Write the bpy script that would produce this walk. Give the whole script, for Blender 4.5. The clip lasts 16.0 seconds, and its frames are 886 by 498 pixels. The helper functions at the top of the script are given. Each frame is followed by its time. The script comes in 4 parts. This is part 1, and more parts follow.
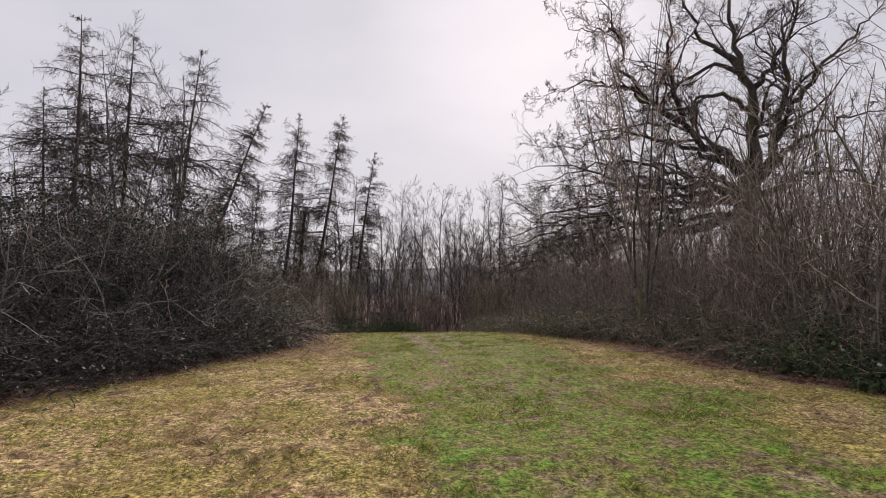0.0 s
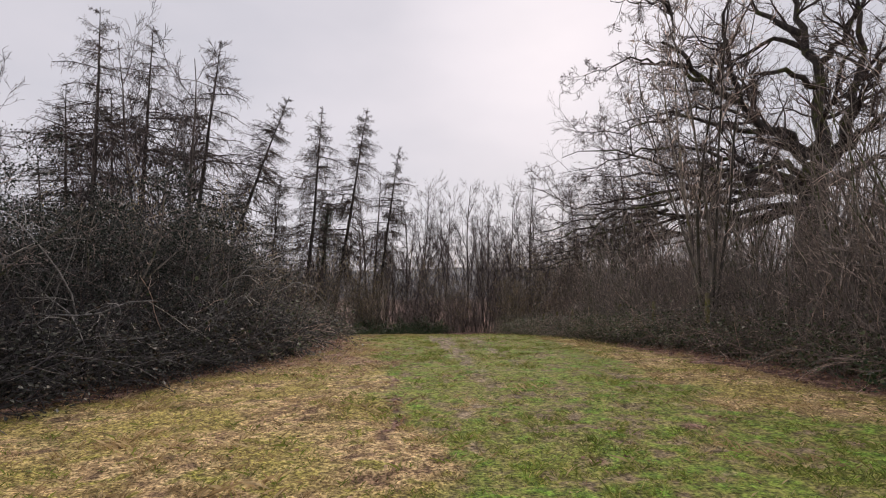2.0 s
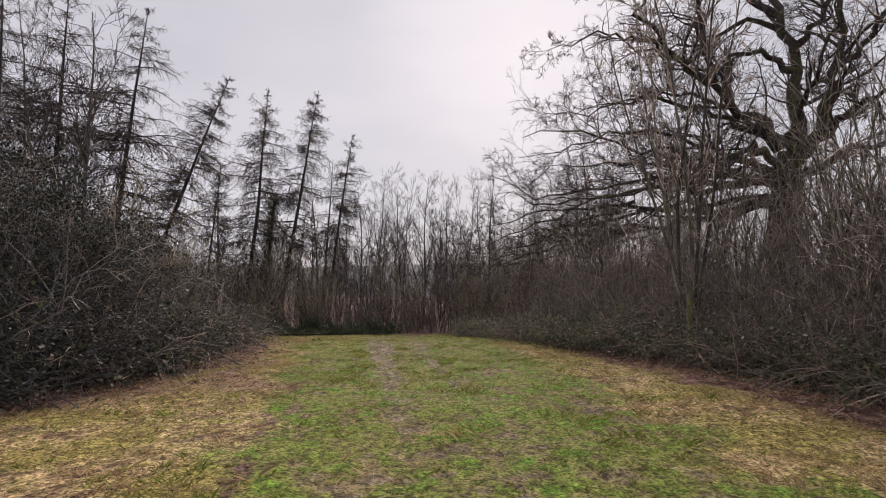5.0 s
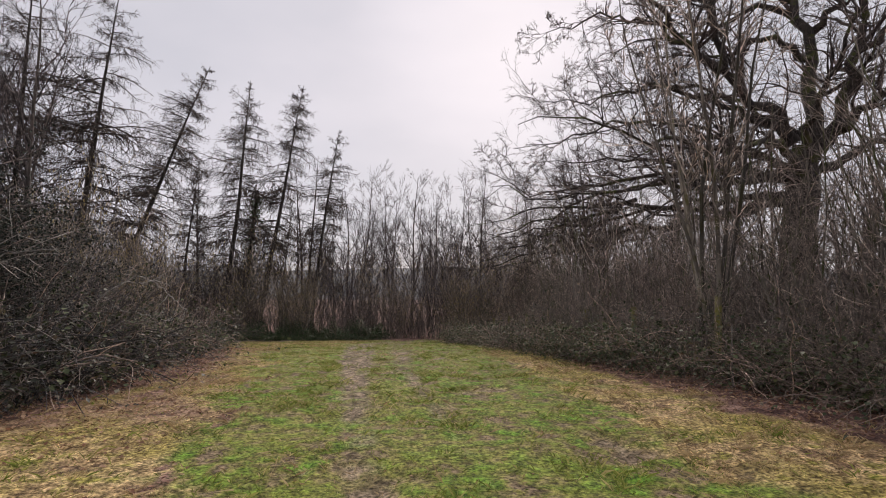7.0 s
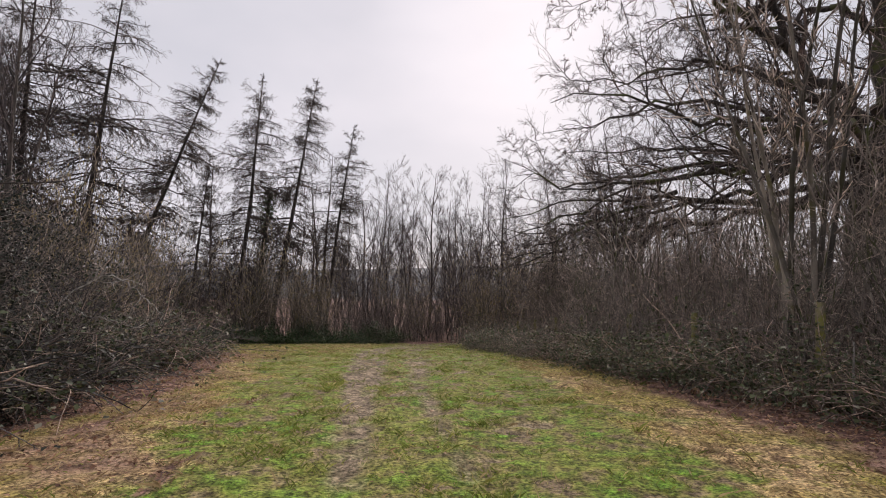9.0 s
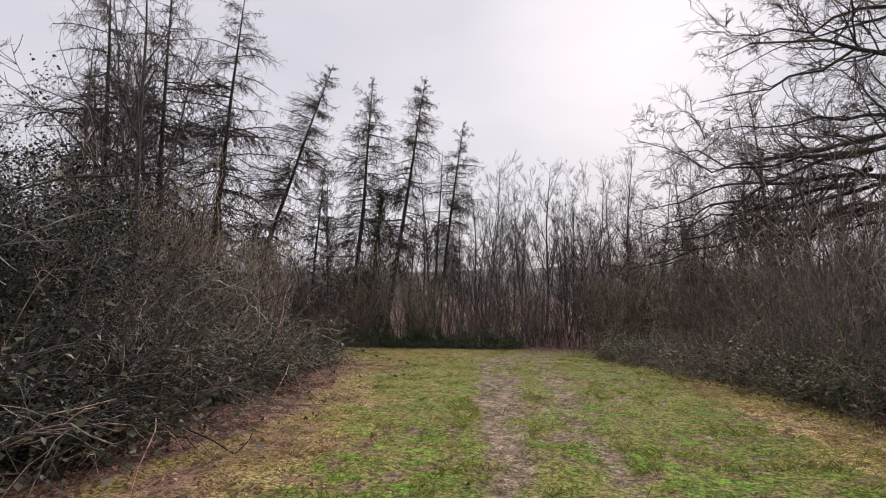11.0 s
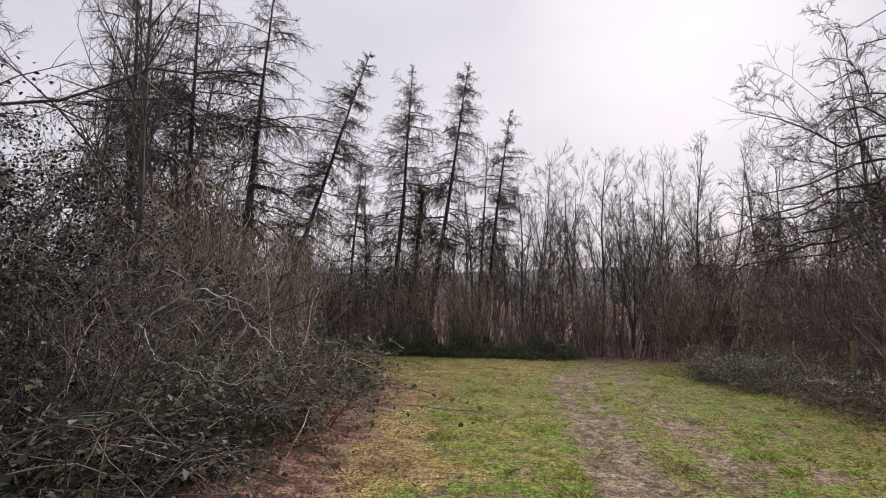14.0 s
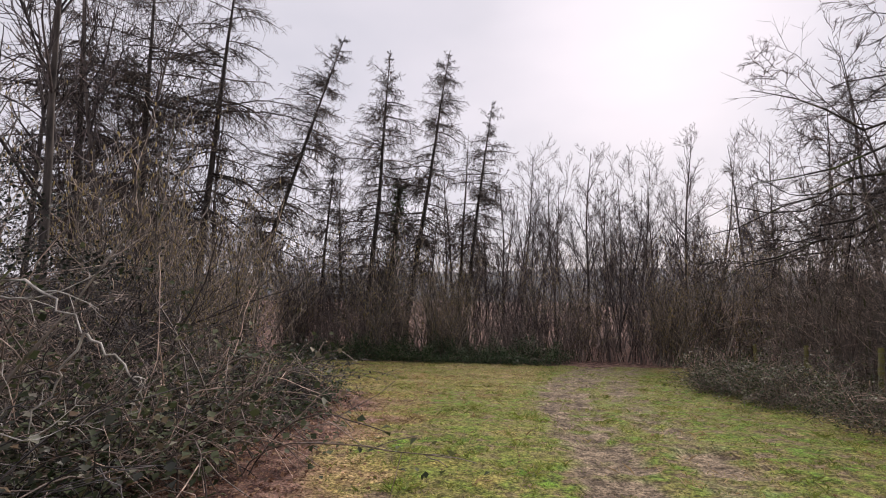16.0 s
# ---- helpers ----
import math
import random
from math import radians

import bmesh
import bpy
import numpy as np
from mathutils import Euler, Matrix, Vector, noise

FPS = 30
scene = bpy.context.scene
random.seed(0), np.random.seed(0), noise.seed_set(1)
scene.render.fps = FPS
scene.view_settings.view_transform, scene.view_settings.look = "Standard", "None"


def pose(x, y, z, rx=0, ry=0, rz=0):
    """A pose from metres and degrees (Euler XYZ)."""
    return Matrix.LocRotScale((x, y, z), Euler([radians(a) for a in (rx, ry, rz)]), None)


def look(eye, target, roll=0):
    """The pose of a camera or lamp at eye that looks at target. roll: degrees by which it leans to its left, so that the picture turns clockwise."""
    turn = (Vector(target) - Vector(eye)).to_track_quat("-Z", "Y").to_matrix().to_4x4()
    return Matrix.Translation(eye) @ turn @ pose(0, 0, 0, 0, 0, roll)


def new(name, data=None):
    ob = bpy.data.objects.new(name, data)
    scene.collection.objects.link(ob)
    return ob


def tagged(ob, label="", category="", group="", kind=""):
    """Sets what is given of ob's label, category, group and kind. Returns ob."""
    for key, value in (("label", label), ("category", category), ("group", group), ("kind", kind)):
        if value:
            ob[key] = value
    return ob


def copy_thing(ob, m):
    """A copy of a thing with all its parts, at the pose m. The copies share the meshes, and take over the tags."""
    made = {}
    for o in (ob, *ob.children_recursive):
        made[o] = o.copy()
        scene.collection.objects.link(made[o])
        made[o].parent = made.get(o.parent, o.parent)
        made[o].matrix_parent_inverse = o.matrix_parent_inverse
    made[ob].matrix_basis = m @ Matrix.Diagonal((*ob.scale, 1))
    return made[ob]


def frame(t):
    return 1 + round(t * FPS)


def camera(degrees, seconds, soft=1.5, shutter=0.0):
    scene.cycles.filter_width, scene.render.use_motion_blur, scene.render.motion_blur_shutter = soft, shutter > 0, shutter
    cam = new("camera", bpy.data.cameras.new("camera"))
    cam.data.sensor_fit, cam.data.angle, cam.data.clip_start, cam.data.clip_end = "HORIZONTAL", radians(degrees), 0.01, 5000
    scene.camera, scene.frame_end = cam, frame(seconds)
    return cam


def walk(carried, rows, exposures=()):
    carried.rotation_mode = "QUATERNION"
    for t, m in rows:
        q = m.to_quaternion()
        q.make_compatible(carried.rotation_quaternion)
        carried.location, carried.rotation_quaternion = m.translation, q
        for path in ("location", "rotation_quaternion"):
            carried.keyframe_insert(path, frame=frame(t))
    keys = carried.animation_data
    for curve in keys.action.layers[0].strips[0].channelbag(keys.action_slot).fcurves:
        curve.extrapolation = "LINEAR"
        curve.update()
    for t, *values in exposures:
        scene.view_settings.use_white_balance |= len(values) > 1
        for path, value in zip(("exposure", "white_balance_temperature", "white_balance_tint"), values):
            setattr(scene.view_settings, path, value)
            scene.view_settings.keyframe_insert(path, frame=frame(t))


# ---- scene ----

# -- camera --
cam = camera(80.7, 16.0, 1.05)
PATH = [
    (0.0, pose(-0.000, -0.000, 1.630, 0, 0, -5.189) @ pose(0, 0, 0, 92.992) @ pose(0, 0, 0, 0, 0, -0.220)),
    (0.5, pose(-0.059, 0.509, 1.593, 0, 0, -4.744) @ pose(0, 0, 0, 92.848) @ pose(0, 0, 0, 0, 0, -0.080)),
    (1.0, pose(-0.092, 0.985, 1.554, 0, 0, -4.566) @ pose(0, 0, 0, 93.098) @ pose(0, 0, 0, 0, 0, -0.169)),
    (1.5, pose(-0.049, 1.480, 1.573, 0, 0, -2.765) @ pose(0, 0, 0, 93.168) @ pose(0, 0, 0, 0, 0, -0.239)),
    (2.0, pose(-0.006, 1.991, 1.547, 0, 0, -2.399) @ pose(0, 0, 0, 92.978) @ pose(0, 0, 0, 0, 0, -0.244)),
    (2.5, pose(0.080, 2.427, 1.506, 0, 0, -3.004) @ pose(0, 0, 0, 93.057) @ pose(0, 0, 0, 0, 0, -0.255)),
    (3.0, pose(0.183, 2.876, 1.544, 0, 0, -3.188) @ pose(0, 0, 0, 93.039) @ pose(0, 0, 0, 0, 0, -0.198)),
    (3.5, pose(0.280, 3.335, 1.541, 0, 0, -3.483) @ pose(0, 0, 0, 92.698) @ pose(0, 0, 0, 0, 0, -0.243)),
    (4.0, pose(0.478, 3.691, 1.528, 0, 0, -5.534) @ pose(0, 0, 0, 92.590) @ pose(0, 0, 0, 0, 0, -0.325)),
    (4.2, pose(0.569, 3.848, 1.554, 0, 0, -6.222) @ pose(0, 0, 0, 92.661) @ pose(0, 0, 0, 0, 0, -0.295)),
    (6.3, pose(1.002, 5.679, 1.434, 0, 0, -6.470) @ pose(0, 0, 0, 92.479) @ pose(0, 0, 0, 0, 0, 0.356)),
    (6.5, pose(1.040, 5.853, 1.435, 0, 0, -6.666) @ pose(0, 0, 0, 92.740) @ pose(0, 0, 0, 0, 0, 0.391)),
    (7.0, pose(1.132, 6.282, 1.420, 0, 0, -7.400) @ pose(0, 0, 0, 93.037) @ pose(0, 0, 0, 0, 0, 0.368)),
    (7.5, pose(1.213, 6.746, 1.435, 0, 0, -7.249) @ pose(0, 0, 0, 93.146) @ pose(0, 0, 0, 0, 0, 0.335)),
    (8.0, pose(1.236, 7.228, 1.439, 0, 0, -6.924) @ pose(0, 0, 0, 93.037) @ pose(0, 0, 0, 0, 0, 0.363)),
    (8.5, pose(1.287, 7.664, 1.395, 0, 0, -6.907) @ pose(0, 0, 0, 93.010) @ pose(0, 0, 0, 0, 0, 0.349)),
    (9.0, pose(1.274, 8.139, 1.407, 0, 0, -5.420) @ pose(0, 0, 0, 93.022) @ pose(0, 0, 0, 0, 0, 0.517)),
    (9.5, pose(1.190, 8.645, 1.386, 0, 0, -4.241) @ pose(0, 0, 0, 92.829) @ pose(0, 0, 0, 0, 0, 0.592)),
    (10.0, pose(1.088, 9.103, 1.353, 0, 0, -1.908) @ pose(0, 0, 0, 92.980) @ pose(0, 0, 0, 0, 0, 0.461)),
    (10.2, pose(1.036, 9.288, 1.357, 0, 0, 0.503) @ pose(0, 0, 0, 93.112) @ pose(0, 0, 0, 0, 0, 0.317)),
    (12.3, pose(0.230, 11.300, 1.562, 0, 0, 8.129) @ pose(0, 0, 0, 92.953) @ pose(0, 0, 0, 0, 0, -0.221)),
    (12.5, pose(0.169, 11.479, 1.559, 0, 0, 8.199) @ pose(0, 0, 0, 93.105) @ pose(0, 0, 0, 0, 0, -0.226)),
    (13.0, pose(0.037, 11.932, 1.531, 0, 0, 9.019) @ pose(0, 0, 0, 93.101) @ pose(0, 0, 0, 0, 0, -0.240)),
    (13.5, pose(-0.083, 12.390, 1.483, 0, 0, 10.463) @ pose(0, 0, 0, 92.989) @ pose(0, 0, 0, 0, 0, -0.175)),
    (14.0, pose(-0.174, 12.864, 1.490, 0, 0, 10.358) @ pose(0, 0, 0, 93.137) @ pose(0, 0, 0, 0, 0, -0.126)),
    (14.5, pose(-0.203, 13.373, 1.466, 0, 0, 9.985) @ pose(0, 0, 0, 93.131) @ pose(0, 0, 0, 0, 0, -0.119)),
    (15.0, pose(-0.262, 13.873, 1.412, 0, 0, 9.909) @ pose(0, 0, 0, 93.073) @ pose(0, 0, 0, 0, 0, -0.007)),
    (15.5, pose(-0.292, 14.301, 1.418, 0, 0, 8.890) @ pose(0, 0, 0, 93.280) @ pose(0, 0, 0, 0, 0, 0.063)),
    (16.0, pose(-0.317, 14.768, 1.392, 0, 0, 8.254) @ pose(0, 0, 0, 93.220) @ pose(0, 0, 0, 0, 0, 0.090)),
]
walk(cam, PATH, [(0.0, 0.12, 6750, 16), (2.5, 0.09, 6750, 16), (3.7, 0.05, 6750, 16), (6.5, 0.10, 6750, 16), (8.5, 0.18, 6750, 16), (12.0, 0.22, 6700, 17), (16.0, 0.25, 6700, 18)])

# -- light: thin high overcast, the sun a soft glow ahead --
SUN_TURN, SUN_RISE = 15.0, 27.0
world = bpy.data.worlds.new("sky")
scene.world = world
world.use_nodes = True
wn, wl = world.node_tree.nodes, world.node_tree.links
wn.clear()
w_out = wn.new("ShaderNodeOutputWorld")
w_sky = wn.new("ShaderNodeTexSky")
w_sky.sky_type, w_sky.sun_disc = "NISHITA", False
w_sky.sun_elevation, w_sky.sun_rotation = radians(SUN_RISE), radians(SUN_TURN)
w_clear = wn.new("ShaderNodeBackground")
w_clear.inputs["Strength"].default_value = 0.006
wl.new(w_sky.outputs["Color"], w_clear.inputs["Color"])
w_co = wn.new("ShaderNodeTexCoord")
w_map = wn.new("ShaderNodeMapping")
w_map.inputs["Scale"].default_value = (1.0, 1.0, 2.2)
wl.new(w_co.outputs["Generated"], w_map.inputs["Vector"])
w_noise = wn.new("ShaderNodeTexNoise")
w_noise.inputs["Scale"].default_value, w_noise.inputs["Detail"].default_value = 2.2, 4.0
wl.new(w_map.outputs["Vector"], w_noise.inputs["Vector"])
w_ramp = wn.new("ShaderNodeValToRGB")
w_ramp.color_ramp.elements[0].position, w_ramp.color_ramp.elements[0].color = 0.3, (0.53, 0.55, 0.605, 1)
w_ramp.color_ramp.elements[1].position, w_ramp.color_ramp.elements[1].color = 0.72, (0.66, 0.66, 0.71, 1)
wl.new(w_noise.outputs["Fac"], w_ramp.inputs["Fac"])
w_dot = wn.new("ShaderNodeVectorMath")
w_dot.operation = "DOT_PRODUCT"
sun_way = Vector((math.sin(radians(SUN_TURN)) * math.cos(radians(SUN_RISE)), math.cos(radians(SUN_TURN)) * math.cos(radians(SUN_RISE)), math.sin(radians(SUN_RISE))))
w_dot.inputs[1].default_value = sun_way
wl.new(w_co.outputs["Generated"], w_dot.inputs[0])
w_glow = wn.new("ShaderNodeMapRange")
w_glow.interpolation_type = "SMOOTHERSTEP"
w_glow.inputs["From Min"].default_value, w_glow.inputs["From Max"].default_value = 0.945, 1.0
w_glow.inputs["To Max"].default_value = 0.11
wl.new(w_dot.outputs["Value"], w_glow.inputs["Value"])
w_add = wn.new("ShaderNodeMix")
w_add.data_type, w_add.blend_type = "RGBA", "ADD"
w_add.inputs[0].default_value = 1.0
w_tone = wn.new("ShaderNodeMix")
w_tone.data_type, w_tone.blend_type = "RGBA", "MULTIPLY"
w_tone.inputs[0].default_value = 1.0
w_tone.inputs[7].default_value = (1.0, 0.90, 0.92, 1)
wl.new(w_glow.outputs["Result"], w_tone.inputs[6])
wl.new(w_ramp.outputs["Color"], w_add.inputs[6])
wl.new(w_tone.outputs[2], w_add.inputs[7])
w_cloud = wn.new("ShaderNodeBackground")
w_cloud.inputs["Strength"].default_value = 1.0
wl.new(w_add.outputs[2], w_cloud.inputs["Color"])
w_sum = wn.new("ShaderNodeAddShader")
wl.new(w_clear.outputs[0], w_sum.inputs[0])
wl.new(w_cloud.outputs[0], w_sum.inputs[1])
wl.new(w_sum.outputs[0], w_out.inputs["Surface"])

sun_data = bpy.data.lights.new("sun", "SUN")
sun_data.energy, sun_data.angle, sun_data.color = 2.5, radians(22), (1.0, 0.93, 0.84)
sun = new("sun", sun_data)
sun.matrix_world = look(sun_way * 80, (0, 0, 0))


# -- materials --
def principled(name, rough=0.8):
    mat = bpy.data.materials.new(name)
    mat.use_nodes = True
    n, l = mat.node_tree.nodes, mat.node_tree.links
    b = n["Principled BSDF"]
    b.inputs["Roughness"].default_value = rough
    return mat, n, l, b


def noise_node(n, l, scale, detail=4.0, stretch=None):
    co = n.new("ShaderNodeTexCoord")
    tex = n.new("ShaderNodeTexNoise")
    tex.inputs["Scale"].default_value, tex.inputs["Detail"].default_value = scale, detail
    if stretch:
        mp = n.new("ShaderNodeMapping")
        mp.inputs["Scale"].default_value = stretch
        l.new(co.outputs["Object"], mp.inputs["Vector"])
        l.new(mp.outputs["Vector"], tex.inputs["Vector"])
    else:
        l.new(co.outputs["Object"], tex.inputs["Vector"])
    return tex.outputs["Fac"]


def ramp_node(n, l, fac, stops):
    r = n.new("ShaderNodeValToRGB")
    while len(r.color_ramp.elements) < len(stops):
        r.color_ramp.elements.new(0.5)
    for e, (p, c) in zip(r.color_ramp.elements, stops):
        e.position, e.color = p, (*c, 1)
    l.new(fac, r.inputs["Fac"])
    return r.outputs["Color"]


def mix_node(n, l, fac, a, b, blend="MIX"):
    m = n.new("ShaderNodeMix")
    m.data_type, m.blend_type = "RGBA", blend
    for sock, value in ((m.inputs[0], fac), (m.inputs[6], a), (m.inputs[7], b)):
        if isinstance(value, (int, float)):
            sock.default_value = value
        elif isinstance(value, tuple):
            sock.default_value = (*value, 1)
        else:
            l.new(value, sock)
    return m.outputs[2]


def bark(name, dark, light, moss=None, scale=9.0, rough=0.9, even=False):
    """Ridged bark: streaks along the stem, lichen blotches, and a shift from twig to twig."""
    mat, n, l, b = principled(name, rough)
    streak = noise_node(n, l, scale, 5.0, (1.0, 1.0, 0.18))
    col = ramp_node(n, l, streak, [(0.38, dark), (0.62, light)])
    if moss:
        blot = noise_node(n, l, 1.7, 5.0)
        m = ramp_node(n, l, blot, [(0.54, (0, 0, 0)), (0.62, (1, 1, 1))])
        col = mix_node(n, l, m, col, moss)
    geo = n.new("ShaderNodeNewGeometry")
    tones = [(0.0, (0.75, 0.75, 0.75)), (1.0, (1.2, 1.18, 1.15))] if even else [(0.0, (0.28, 0.28, 0.29)), (0.55, (0.80, 0.79, 0.78)), (0.85, (1.35, 1.31, 1.26)), (1.0, (2.5, 2.4, 2.28))]
    var = ramp_node(n, l, geo.outputs["Random Per Island"], tones)
    col = mix_node(n, l, 1.0, col, var, "MULTIPLY")
    l.new(col, b.inputs["Base Color"])
    bump = n.new("ShaderNodeBump")
    bump.inputs["Strength"].default_value, bump.inputs["Distance"].default_value = 0.6, 0.02
    l.new(streak, bump.inputs["Height"])
    l.new(bump.outputs["Normal"], b.inputs["Normal"])
    return mat


def leaf(name, stops, rough=0.5, spec=0.4, through_light=0.25):
    """Leaves and blades: each one its own shade, thin enough to let some light through."""
    mat, n, l, b = principled(name, rough)
    geo = n.new("ShaderNodeNewGeometry")
    col = ramp_node(n, l, geo.outputs["Random Per Island"], stops)
    patch = noise_node(n, l, 0.9, 3.0)
    shade = ramp_node(n, l, patch, [(0.3, (0.7, 0.72, 0.7)), (0.7, (1.25, 1.22, 1.15))])
    col = mix_node(n, l, 1.0, col, shade, "MULTIPLY")
    l.new(col, b.inputs["Base Color"])
    b.inputs["Specular IOR Level"].default_value = spec
    thin = n.new("ShaderNodeBsdfTranslucent")
    l.new(col, thin.inputs["Color"])
    mx = n.new("ShaderNodeMixShader")
    mx.inputs[0].default_value = through_light
    l.new(b.outputs[0], mx.inputs[1])
    l.new(thin.outputs[0], mx.inputs[2])
    l.new(mx.outputs[0], n["Material Output"].inputs["Surface"])
    return mat


LARCH_BARK = bark("larch_bark", (0.030, 0.026, 0.024), (0.085, 0.072, 0.065))
LARCH_TWIG = bark("larch_twig", (0.045, 0.036, 0.032), (0.11, 0.086, 0.073), scale=20)
OAK_BARK = bark("oak_bark", (0.020, 0.017, 0.016), (0.070, 0.059, 0.052), (0.070, 0.080, 0.024), even=True)
OAK_TWIG = bark("oak_twig", (0.048, 0.038, 0.035), (0.13, 0.102, 0.092), scale=20)
GREY_BARK = bark("grey_bark", (0.12, 0.105, 0.09), (0.36, 0.315, 0.27), (0.10, 0.11, 0.045))
GREY_TWIG = bark("grey_twig", (0.18, 0.15, 0.13), (0.47, 0.39, 0.34), scale=18)
BROWN_BARK = bark("brown_bark", (0.11, 0.088, 0.078), (0.33, 0.26, 0.22), (0.09, 0.09, 0.035))
BROWN_TWIG = bark("brown_twig", (0.15, 0.125, 0.105), (0.41, 0.345, 0.29), scale=18)
MID_TWIG = bark("mid_twig", (0.115, 0.092, 0.084), (0.33, 0.265, 0.24), scale=18)
PALE_TWIG = bark("pale_twig", (0.17, 0.16, 0.15), (0.38, 0.365, 0.345), scale=18)
# bark and twigs with the darkness of backlit silhouettes put into their colour
BACKLIT_BARK = bark("backlit_bark", (0.042, 0.035, 0.032), (0.12, 0.1, 0.09))
BACKLIT_TWIG = bark("backlit_twig", (0.048, 0.04, 0.041), (0.135, 0.11, 0.108), scale=18)
ASH_BARK = bark("ash_bark", (0.10, 0.088, 0.076), (0.26, 0.23, 0.195), (0.11, 0.10, 0.045))
BLEACHED = bark("bleached_wood", (0.30, 0.28, 0.26), (0.60, 0.58, 0.54), scale=18, even=True)
# thorn twigs on the left, darkened in colour because that bush stands backlit
SHADED_TWIG = bark("shaded_twig", (0.030, 0.028, 0.030), (0.105, 0.096, 0.098), scale=18)
CANE = bark("bramble_cane", (0.115, 0.088, 0.076), (0.34, 0.255, 0.21), scale=18, rough=0.6)
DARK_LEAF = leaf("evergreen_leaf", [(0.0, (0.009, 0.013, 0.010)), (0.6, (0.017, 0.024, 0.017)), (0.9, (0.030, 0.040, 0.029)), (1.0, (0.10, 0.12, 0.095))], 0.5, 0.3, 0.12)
BRAMBLE_LEAF = leaf("bramble_leaf", [(0.0, (0.030, 0.042, 0.022)), (0.5, (0.075, 0.095, 0.046)), (0.82, (0.15, 0.165, 0.090)), (0.93, (0.22, 0.15, 0.10)), (1.0, (0.36, 0.37, 0.30))], 0.6, 0.25)
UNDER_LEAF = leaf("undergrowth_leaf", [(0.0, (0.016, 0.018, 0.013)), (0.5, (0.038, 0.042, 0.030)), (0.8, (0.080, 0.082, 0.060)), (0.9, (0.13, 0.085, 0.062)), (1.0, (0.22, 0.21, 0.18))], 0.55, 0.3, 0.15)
IVY_LEAF = leaf("ivy_leaf", [(0.0, (0.016, 0.032, 0.013)), (0.6, (0.038, 0.074, 0.028)), (1.0, (0.09, 0.135, 0.052))], 0.5, 0.3)
CATKIN = leaf("catkin", [(0.0, (0.26, 0.20, 0.08)), (1.0, (0.48, 0.38, 0.17))], 0.8, 0.2)
GREEN_BLADE = leaf("green_blade", [(0.0, (0.110, 0.138, 0.028)), (0.45, (0.19, 0.240, 0.052)), (0.75, (0.30, 0.32, 0.088)), (0.9, (0.42, 0.38, 0.15)), (1.0, (0.60, 0.49, 0.26))], 0.6, 0.25, 0.45)
STRAW_BLADE = leaf("straw_blade", [(0.0, (0.23, 0.16, 0.085)), (0.5, (0.45, 0.335, 0.19)), (0.85, (0.58, 0.46, 0.29)), (1.0, (0.25, 0.25, 0.065))], 0.7, 0.2, 0.45)
DEAD_LEAF = leaf("dead_leaf", [(0.0, (0.11, 0.055, 0.038)), (0.5, (0.29, 0.155, 0.10)), (1.0, (0.58, 0.40, 0.27))], 0.75, 0.2)


def post_wood():
    mat, n, l, b = principled("mossy_post_wood", 0.9)
    grain = noise_node(n, l, 14.0, 5.0, (1.0, 1.0, 0.1))
    col = ramp_node(n, l, grain, [(0.3, (0.11, 0.095, 0.065)), (0.7, (0.27, 0.23, 0.16))])
    blot = noise_node(n, l, 5.0, 4.0)
    m = ramp_node(n, l, blot, [(0.42, (0, 0, 0)), (0.6, (1, 1, 1))])
    l.new(mix_node(n, l, m, col, (0.20, 0.19, 0.045)), b.inputs["Base Color"])
    bump = n.new("ShaderNodeBump")
    bump.inputs["Strength"].default_value, bump.inputs["Distance"].default_value = 0.7, 0.01
    l.new(grain, bump.inputs["Height"])
    l.new(bump.outputs["Normal"], b.inputs["Normal"])
    return mat


def wire_metal():
    mat, n, l, b = principled("galvanised_wire", 0.55)
    b.inputs["Metallic"].default_value = 0.8
    f = noise_node(n, l, 30.0)
    l.new(ramp_node(n, l, f, [(0.3, (0.20, 0.19, 0.18)), (0.7, (0.42, 0.42, 0.42))]), b.inputs["Base Color"])
    return mat


